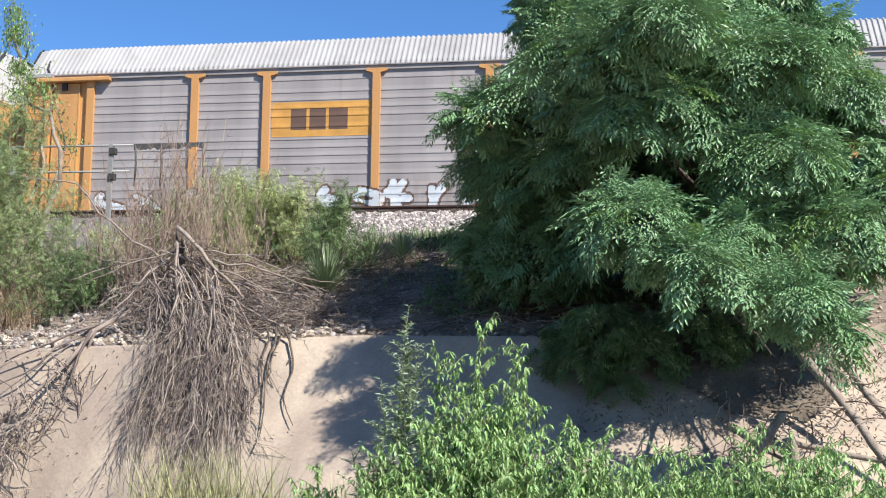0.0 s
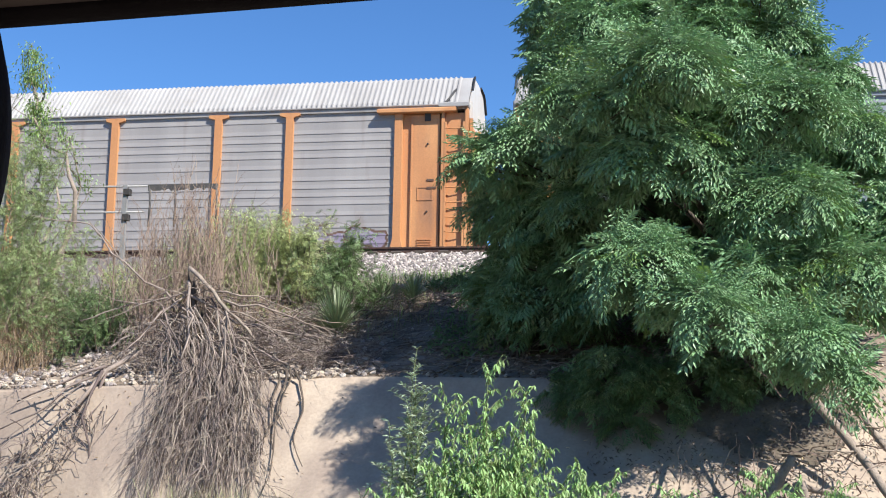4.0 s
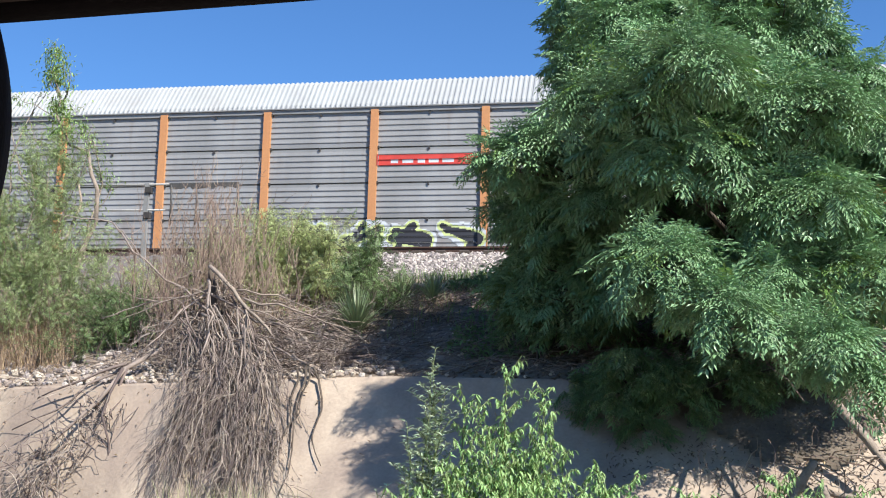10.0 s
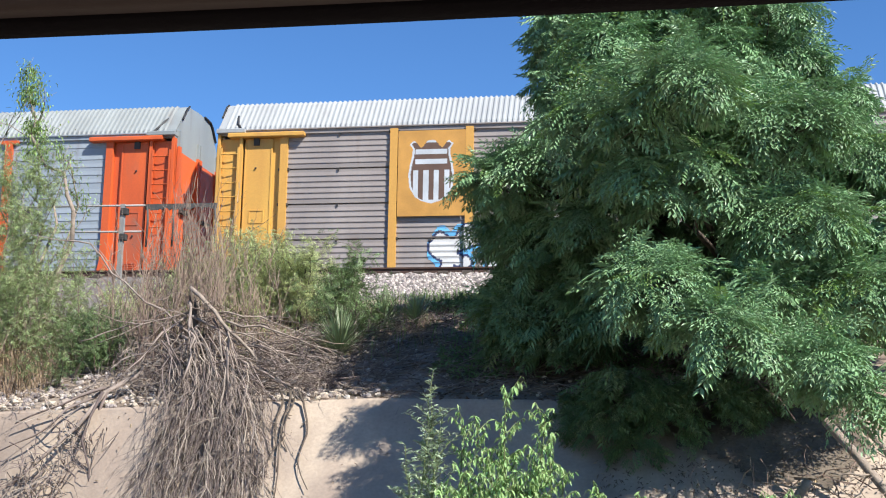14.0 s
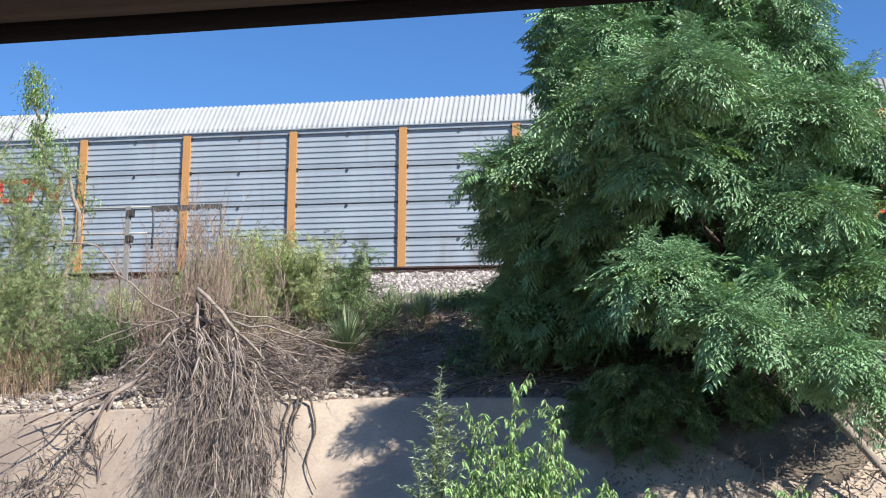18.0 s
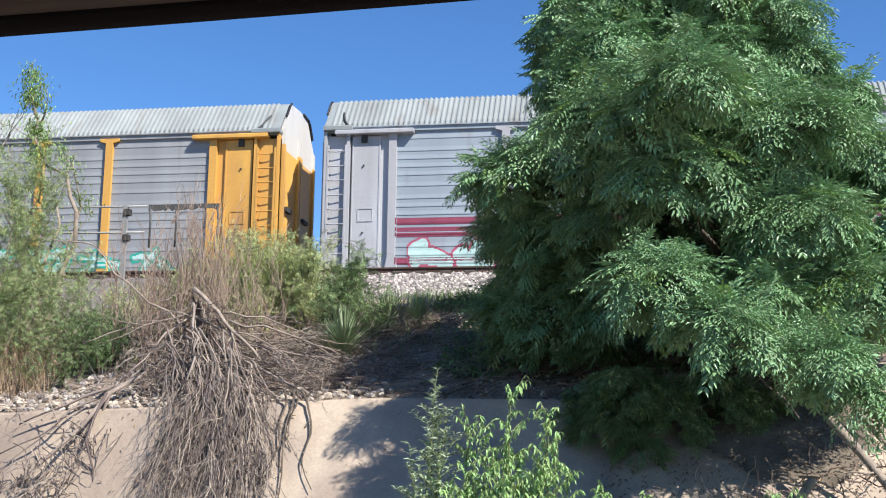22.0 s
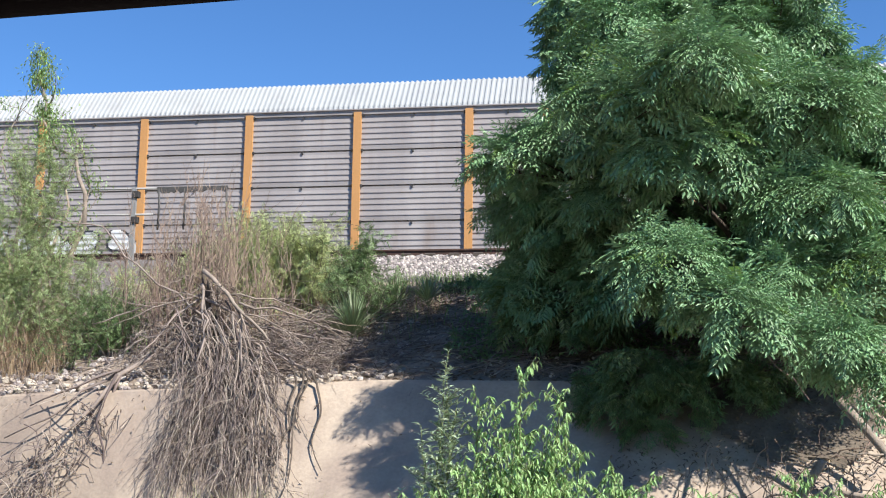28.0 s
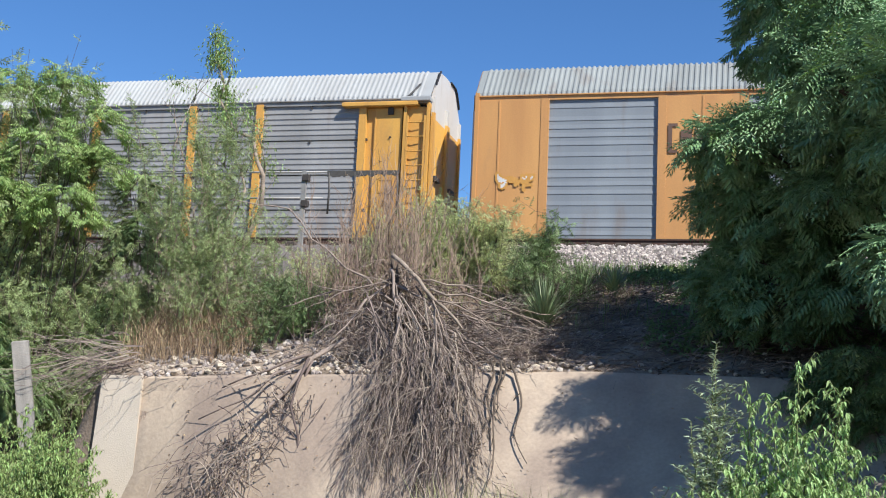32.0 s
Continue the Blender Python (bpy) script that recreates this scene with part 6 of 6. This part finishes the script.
def build_shade_litter():
    """Dead leaves and dirt lying on the slope under the tree."""
    r = np.random.default_rng(63)
    n = 2000
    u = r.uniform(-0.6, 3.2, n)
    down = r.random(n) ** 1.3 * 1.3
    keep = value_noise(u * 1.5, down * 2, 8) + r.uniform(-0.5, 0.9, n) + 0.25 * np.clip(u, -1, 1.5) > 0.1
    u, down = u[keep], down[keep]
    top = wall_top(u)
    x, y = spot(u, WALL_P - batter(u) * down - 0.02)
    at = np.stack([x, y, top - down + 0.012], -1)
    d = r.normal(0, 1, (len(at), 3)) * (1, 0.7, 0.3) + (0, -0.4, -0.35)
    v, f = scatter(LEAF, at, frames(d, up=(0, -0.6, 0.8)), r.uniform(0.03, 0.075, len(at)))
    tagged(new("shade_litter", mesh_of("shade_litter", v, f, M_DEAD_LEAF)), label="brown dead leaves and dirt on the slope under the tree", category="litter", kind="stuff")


def build_soil_and_shade():
    """A thin sheet of dirt over the slope, coloured dark to deepen the shade under the tree."""
    us, ks = np.arange(-1.1, 3.6, 0.06), np.arange(0.0, 2.1, 0.05)
    U, D = np.meshgrid(us, ks, indexing="ij")
    P = WALL_P - batter(U) * D
    X, Y = spot(U, P)
    lift = 0.045 + 0.02 * value_noise(U * 6, D * 6, 12)
    Z = wall_top(U) - 0.03 - D + lift
    # ragged outline, held to the slope that the tree shades
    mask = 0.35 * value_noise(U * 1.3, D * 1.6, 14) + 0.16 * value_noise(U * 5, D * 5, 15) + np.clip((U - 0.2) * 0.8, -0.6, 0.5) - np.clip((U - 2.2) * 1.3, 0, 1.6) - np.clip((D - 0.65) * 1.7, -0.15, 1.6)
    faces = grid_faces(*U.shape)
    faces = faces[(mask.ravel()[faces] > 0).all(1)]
    v = np.stack([X, Y, Z], -1).reshape(-1, 3)
    tagged(new("spilled_soil", mesh_of("spilled_soil", v, faces, M_DIRT_SHADE, smooth=True)), label="brown dirt on the concrete slope, coloured dark to deepen the tree's shade", category="soil", kind="stuff")


def build_log_pile():
    """Cut limbs heaped at the foot of the slope under the tree."""
    r = np.random.default_rng(71)
    for k, (a, e, w) in enumerate([((3.9, 13.6, 2.1), (4.6, 12.3, 0.75), 0.055), ((4.2, 13.6, 2.2), (4.9, 12.6, 0.9), 0.045), ((3.2, 12.9, 1.0), (3.45, 12.8, 1.45), 0.06), ((3.5, 12.8, 1.2), (3.62, 12.7, 0.55), 0.075), ((3.5, 12.9, 1.15), (4.9, 12.4, 0.85), 0.035), ((2.9, 13.3, 1.3), (3.6, 12.9, 0.9), 0.025)]):
        b = Buf()
        n = 8
        line = wander(r, (0, 0, 0), np.array(e) - a, n, 0, 0.04)
        b.tube(line, np.linspace(w, w * 0.75, n), 8)
        for j in range(3):
            q = line[r.integers(2, n)]
            b.tube(wander(r, q, q + r.normal(0, 0.25, 3), 5, 0, 0.12), np.linspace(0.014, 0.005, 5), 4)
        log = empty("cut_limb", pose(*a), label="weathered cut limb lying in a heap under the tree", category="log", group="limbs in the heap")
        child("limb", b.mesh("limb", M_LOG, True), log)
    b = Buf()
    o = np.array((4.2, 13.2, 1.4))
    for k in range(60):
        q = r.normal(0, 1, 3) * (0.55, 0.3, 0.4)
        e = q + r.normal(0, 0.45, 3) * (1, 0.6, 0.8)
        b.tube(wander(r, q, e, 6, 0, 0.15), np.linspace(r.uniform(0.006, 0.012), 0.003, 6), 3)
    for k in range(45):
        q = np.array([r.uniform(-2.3, -0.6), r.normal(0.1, 0.2), r.uniform(-0.75, -0.1)])
        e = q + (r.normal(0, 0.2), r.normal(-0.05, 0.1), r.normal(0.25, 0.2))
        b.tube(wander(r, q, e, 5, 0, 0.15), np.linspace(0.007, 0.003, 5), 3)
    heap = empty("brush_heap", pose(*o), label="heap of dry brown branches under the tree", category="brush")
    mass("twig_tangle", b.mesh("twig_tangle", M_TWIG_RED), heap)


M_GREY_WOOD = mat("grey_wood", (0.33, 0.31, 0.28), 0.9, vary=0.4, scale=9, fine=60, bump=0.5, streak=True)


def build_post():
    """The weathered stub of a fence post past the wall, and two made-up pale chunks near it."""
    x, y = -9.17, 16.9
    z = ground_at(x, y)
    post = empty("wooden_post", pose(x, y, z, 3, -9, 20), label="weathered grey wooden fence post stub", category="post")
    b = Buf()
    b.box(-0.115, -0.08, -0.3, 0.115, 0.07, 2.58 - z, bevel=0.012)
    child("stub", b.mesh("stub", M_GREY_WOOD), post)
    r = np.random.default_rng(77)
    # added stones stand in for two pale shapes of unknown nature
    for cx, cy, s in ((-8.35, 14.5, 0.3), (-8.2, 14.1, 0.24)):
        rock = empty("concrete_chunk", pose(cx, cy, ground_at(cx, cy) + s * 0.3, 10, 15, 30), label="pale chunk among weeds, standing in for an unidentified pale shape", category="rubble", group="chunks by the wall")
        child("chunk", stone_mesh(r), rock, "", Matrix.Diagonal((s * 1.2, s, s, 1)))


M_OLD = mat("weathered_steel", (0.09, 0.085, 0.08), 0.7, 0.2, vary=0.3, scale=6)


def build_railing():
    """The galvanised handrail by the track, with a bent dark plate hanging at its end."""
    x, y = spot(0, 21.0)
    rail = empty("handrail", pose(x, y, 0, 0, 0, -8), label="weathered galvanised pipe handrail beside the track", category="railing")
    mark = lambda px, py=22.1: along(px, py)
    for z, end in ((6.31, mark(-6.4)), (5.8, mark(-6.45))):
        b = Buf()
        b.tube([(-15.0, 0, z), (-11.0, 0, z + 0.01), (end, 0, z)], 0.021, 8)
        child("pipe", b.mesh("pipe", M_GALV, True), rail)
    for u in (mark(-6.85), mark(-8.9), -13.6):
        b = Buf()
        b.box(u - 0.045, -0.03, 4.2, u + 0.045, 0.03, 6.34, bevel=0.008)
        child("post", b.mesh("post", M_GALV), rail)
        for z in (6.2, 5.7):
            b = Buf()
            b.box(u - 0.02, -0.06, z - 0.07, u + 0.1, 0.06, z + 0.06, bevel=0.01)
            child("clamp", b.mesh("clamp", M_DARK), rail, "dark steel clamp")
    r = np.random.default_rng(12)
    u0, u1 = mark(-6.38), mark(-4.95)
    b = Buf()
    ragged = [(u0 + (u1 - u0) * k / 30, 6.23 + r.uniform(-0.03, 0.03)) for k in range(31)]
    b.prism(ragged + [(u1, 6.33), (u0, 6.33)], -0.015, 0.015)
    child("beam", b.mesh("beam", M_OLD), rail, "dark bent steel strip with a ragged lower edge")
    for u in (u0 + 0.03, u1 - 0.03, u0 + 0.55):
        b = Buf()
        b.tube([(u, 0, 6.3), (u + 0.02, 0, 5.95), (u + 0.01, 0, 5.5)], 0.022, 6)
        child("hanger", b.mesh("hanger", M_OLD, True), rail, "dark hanging bar")


# ---- the car window the camera looks out of ----
M_TRIM = mat("black_trim", (0.006, 0.005, 0.006), 0.9, spec=0.08, vary=0.2, scale=20, fine=200, bump=0.1)
M_LINER = mat("headliner", (0.24, 0.185, 0.16), 0.95, spec=0.1, vary=0.12, scale=30, fine=400, bump=0.2)
M_SEAL = mat("brown_seal", (0.06, 0.045, 0.04), 0.9, spec=0.15, vary=0.2, scale=20, fine=150, bump=0.1)


def sweep(line, profile, material, name):
    """A bar with the given profile (y, z) along points in x and z."""
    line = np.asarray(line, float)
    prof = np.asarray(profile, float)
    v = [(x, y0 + y, z0 + z) for x, y0, z0 in line for y, z in prof]
    n, m = len(line), len(prof)
    f = [(i * m + j, (i + 1) * m + j, (i + 1) * m + (j + 1) % m, i * m + (j + 1) % m) for i in range(n - 1) for j in range(m)]
    f += [tuple(range(m)), tuple(range(n * m - 1, (n - 1) * m - 1, -1))]
    return mesh_of(name, v, f, material, smooth=True)


def build_window():
    frame_ob = empty("car_window", pose(0, 0, 1.6), label="dark door frame and beige headliner of a slowly moving car", category="car window")
    xs = np.linspace(-0.6, 1.1, 24)
    edge = np.array([(x, 0.36, 0.1462 + 0.085 * x + 0.02 * min(x + 0.05, 0.3) ** 2) for x in xs])
    rounded = [(0.0, 0.0), (0.012, -0.001), (0.02, 0.006), (0.022, 0.02), (0.0, 0.02)]
    child("weather_strip", sweep(edge, rounded, M_TRIM, "weather_strip"), frame_ob, "black rubber weather strip")
    child("inner_trim", sweep(edge + (0, -0.035, -0.0075), [(0, 0), (0.034, 0.0085), (0.036, 0.03), (0.0, 0.006)], M_SEAL, "inner_trim"), frame_ob, "dark brown inner trim")
    roof = [(-0.0, 0.0), (-0.3, 0.11), (-0.9, 0.16), (-0.9, 0.2), (-0.3, 0.15), (0.04, 0.05)]
    child("headliner", sweep(edge + (0, -0.036, 0.0005), roof, M_LINER, "headliner"), frame_ob, "beige cloth headliner")
    b = Buf()
    zs = np.linspace(-0.3, 0.16, 110)
    mid = np.array([(-0.1665 - 7.5 * (z - 0.098) ** 2 * (1 if z > -0.02 else 0) - (0.1044 + 0.3 * (-0.02 - z) if z <= -0.02 else 0) - 0.06, 0.37, z) for z in zs])
    b.tube(mid, 0.06, 14)
    child("pillar", b.mesh("pillar", M_TRIM, True), frame_ob, "black window pillar trim")
    return frame_ob
build_big_tree()
build_thin_tree()
build_dead_brush()
build_left_limb()
build_wispy("mesquite_bush", -8.3, 19.3, "feathery light green mesquite bush on the bank", 81, 46, (0.75, 0.4), 3.9, 0.32, M_FEATHER, 0.08, 130, stem_mat=M_TWIG_RED)
build_wispy("mesquite_bush", -7.1, 18.7, "feathery light green mesquite bush on the bank", 82, 36, (0.5, 0.35), 2.2, 0.4, M_FEATHER, 0.075, 110, stem_mat=M_TWIG_RED)
build_wispy("mesquite_bush", -6.1, 18.2, "low arching green mesquite sprays on the bank", 90, 34, (0.35, 0.3), 1.3, 0.8, M_SHRUB, 0.075, 130, droop=0.35)
build_wispy("willow_bush", -11.7, 20.2, "tall feathery green bush past the end of the wall", 83, 80, (0.75, 0.45), 6.6, 0.22, M_FEATHER, 0.15, 28)
build_wispy("willow_bush", -10.5, 19.8, "tall feathery green bush past the end of the wall", 95, 60, (0.5, 0.4), 5.6, 0.25, M_FEATHER, 0.14, 34)
build_wispy("willow_bush", -10.3, 19.0, "feathery green bush in front of the canopy", 107, 50, (0.6, 0.35), 3.6, 0.35, M_FEATHER, 0.13, 40)
build_wispy("sage_bush", -4.2, 20.2, "pale green feathery bush behind the stump", 84, 60, (0.5, 0.35), 1.85, 0.4, M_SAGE, 0.078, 165)
build_wispy("sage_bush", -3.2, 20.3, "pale green feathery bush behind the stump", 96, 60, (0.42, 0.3), 1.55, 0.5, M_SAGE, 0.078, 175)
build_wispy("sage_bush", -5.5, 20.3, "pale green feathery bush behind the dry stems", 99, 40, (0.45, 0.3), 1.25, 0.5, M_SAGE, 0.078, 140)
build_wispy("bank_bush", -2.3, 19.1, "small leafy green bush on the bank", 85, 16, (0.16, 0.14), 1.65, 0.18, M_SHRUB, 0.12, 80)
build_wispy("bank_bush", -2.0, 18.5, "small leafy green bush on the bank", 97, 18, (0.22, 0.18), 0.9, 0.4, M_SHRUB, 0.1, 90)
build_shrub("creeper_bush", -9.3, 19.9, [(0, 0.2, 1.6, 0.6, 0.8), (0.1, 0.2, 3.0, 0.45, 0.7), (0.0, 0.3, 4.0, 0.3, 0.4), (-0.3, 0, 0.8, 0.7, 0.6)], M_SHRUB, 83, "dark bush overgrown with small-leaved creeper", 0.28, 120, 20, [FRONDS[2]])
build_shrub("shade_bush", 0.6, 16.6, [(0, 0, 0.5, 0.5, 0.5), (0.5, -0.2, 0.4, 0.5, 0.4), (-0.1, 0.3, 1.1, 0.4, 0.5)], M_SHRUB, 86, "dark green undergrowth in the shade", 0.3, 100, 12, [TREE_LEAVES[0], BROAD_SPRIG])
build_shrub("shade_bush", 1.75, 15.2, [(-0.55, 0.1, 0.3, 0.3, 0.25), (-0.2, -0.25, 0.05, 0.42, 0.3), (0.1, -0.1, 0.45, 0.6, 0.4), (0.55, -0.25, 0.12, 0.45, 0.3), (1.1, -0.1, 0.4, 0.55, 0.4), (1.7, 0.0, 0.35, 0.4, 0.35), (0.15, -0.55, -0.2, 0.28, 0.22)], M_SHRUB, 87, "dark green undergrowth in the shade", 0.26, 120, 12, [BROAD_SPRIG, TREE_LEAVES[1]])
build_shrub("canopy_bush", -10.7, 19.2, [(0.7, -0.5, 3.6, 0.7, 0.5), (-0.5, -0.6, 3.6, 0.9, 0.6), (0.95, 0.1, 4.4, 0.55, 0.5), (0.1, 0.0, 4.6, 0.8, 0.6), (-1.4, -0.3, 4.2, 1.0, 0.8), (0.75, 0.4, 5.2, 0.55, 0.55), (0.1, 0.4, 5.8, 0.6, 0.6), (-0.8, 0.3, 5.6, 0.8, 0.7)], M_LUSH, 106, "lush bright green bush past the end of the wall", 0.22, 75, 30, [SPRIG, BROAD_SPRIG], z=1.2)
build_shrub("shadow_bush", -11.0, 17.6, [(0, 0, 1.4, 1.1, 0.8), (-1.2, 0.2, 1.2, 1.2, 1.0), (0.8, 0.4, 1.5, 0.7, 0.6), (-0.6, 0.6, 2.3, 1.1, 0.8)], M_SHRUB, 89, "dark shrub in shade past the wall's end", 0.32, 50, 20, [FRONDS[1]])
build_weed(-0.47, 10.27, 2.34, 199, 0.08, "tall open green weed with small upright pale leaves", M_WEED_PALE, True)
build_weed(-0.62, 10.2, 1.7, 198, 0.1, "tall open green weed with small upright pale leaves", M_WEED_PALE, True)
for k, (x, y, h) in enumerate([(-0.16, 10.3, 2.1), (0.09, 10.26, 2.34), (0.45, 10.3, 2.12), (0.28, 10.4, 1.7), (0.62, 10.35, 1.65), (1.0, 10.3, 1.45), (-0.35, 10.1, 1.5), (0.2, 10.05, 1.45), (-0.6, 10.0, 1.2), (0.75, 10.05, 1.3), (-0.1, 9.9, 1.25), (0.45, 9.9, 1.25), (1.2, 10.2, 1.15), (-0.75, 10.1, 1.1), (-0.5, 9.8, 1.0), (0.95, 9.85, 1.05), (0.05, 10.0, 1.7)]):
    build_weed(x, y, h, 200 + k)
for k, (x, y, h) in enumerate([(1.6, 10.5, 1.1), (2.1, 10.6, 1.05), (2.6, 10.4, 1.35), (2.9, 10.5, 1.2), (3.3, 10.3, 1.15), (3.6, 10.6, 1.1), (-1.2, 10.6, 1.0), (2.4, 11.2, 1.0), (3.9, 10.4, 1.0), (1.35, 10.2, 1.35), (1.5, 9.9, 1.1), (1.85, 10.2, 1.15), (2.2, 10.1, 1.1), (2.45, 10.0, 1.0), (2.75, 10.0, 1.25), (3.05, 10.1, 1.2), (3.2, 10.6, 1.3), (3.45, 9.9, 1.05), (2.55, 10.7, 1.4)]):
    build_weed(x, y, h, 240 + k, 0.12, "bushy green roadside weed in front of the slope")
for k, (x, y, h) in enumerate([(-8.8, 15.7, 1.5), (-8.45, 15.4, 1.3), (-8.2, 15.7, 1.5), (-7.75, 15.2, 1.0), (-8.6, 15.1, 1.1), (-9.2, 15.8, 1.5), (-9.0, 16.2, 1.7), (-7.85, 14.6, 1.55), (-7.65, 14.4, 1.3), (-8.05, 14.7, 1.4), (-8.2, 14.3, 1.1), (-7.8, 14.2, 1.0)]):
    build_weed(x, y, h, 270 + k, 0.14, "green weed growing beside the end of the wall", M_LUSH)
build_yucca(-2.05, 17.5, 0.8, 91, 260)
build_yucca(-1.5, 18.7, 0.65, 92, 160)
build_yucca(-1.0, 18.9, 0.55, 93, 140)
build_grass()
build_post()
build_log_pile()
build_litter()
build_shade_litter()
build_ground_cover()
build_soil_and_shade()
build_railing()
WINDOW = build_window()
build_rubble()
def motions():
    """The train rolls past to the right, a little faster towards the end."""
    for k, car in enumerate(CARS):
        rows = []
        for t, s in TRAIN_S:
            x, y = spot(s - CAR_PITCH * k, TRAIN_P)
            rows.append((t, pose(x, y, FAR_RAIL_Z, 0, 0, -8)))
        walk(car, rows)
    # the car we look out of creeps forward; the window keeps beside the eye
    rise = ([0, 2, 4, 9, 11, 12, 12.5, 13, 16, 17, 18, 20, 25, 28, 30, 31, 32], [-0.001, -0.001, 0.001, 0, 0.0045, 0.004, 0.0053, 0.0018, 0.0, 0.0006, 0.0014, 0.0035, 0.0025, 0.0036, 0.003, 0.008, 0.014])
    shift = ([0, 2, 3.5, 4.5, 6.5, 7, 7.4, 8, 9, 11, 11.5, 12, 30, 30.5, 31, 31.5, 32], [0, 0, 0.0071, 0.0075, 0.0052, 0.0055, 0.003, 0.0015, -0.0015, -0.0025, -0.006, -0.019, -0.02, -0.05, -0.11, -0.2, -0.3])
    roll = ([0, 11.5, 12.5, 13, 17, 18, 20, 32], [0, 0, 0.03, 0.033, 0.027, 0.02, 0, 0])
    rows = []
    for t, m in PATH:
        a = float(np.interp(t, *roll))
        place = m.translation + Vector((float(np.interp(t, *shift)) - 0.146 * a, 0, float(np.interp(t, *rise)) - 0.136 * a))
        rows.append((t, Matrix.Translation(place) @ Matrix.Rotation(a, 4, "Y")))
    walk(WINDOW, rows)


motions()
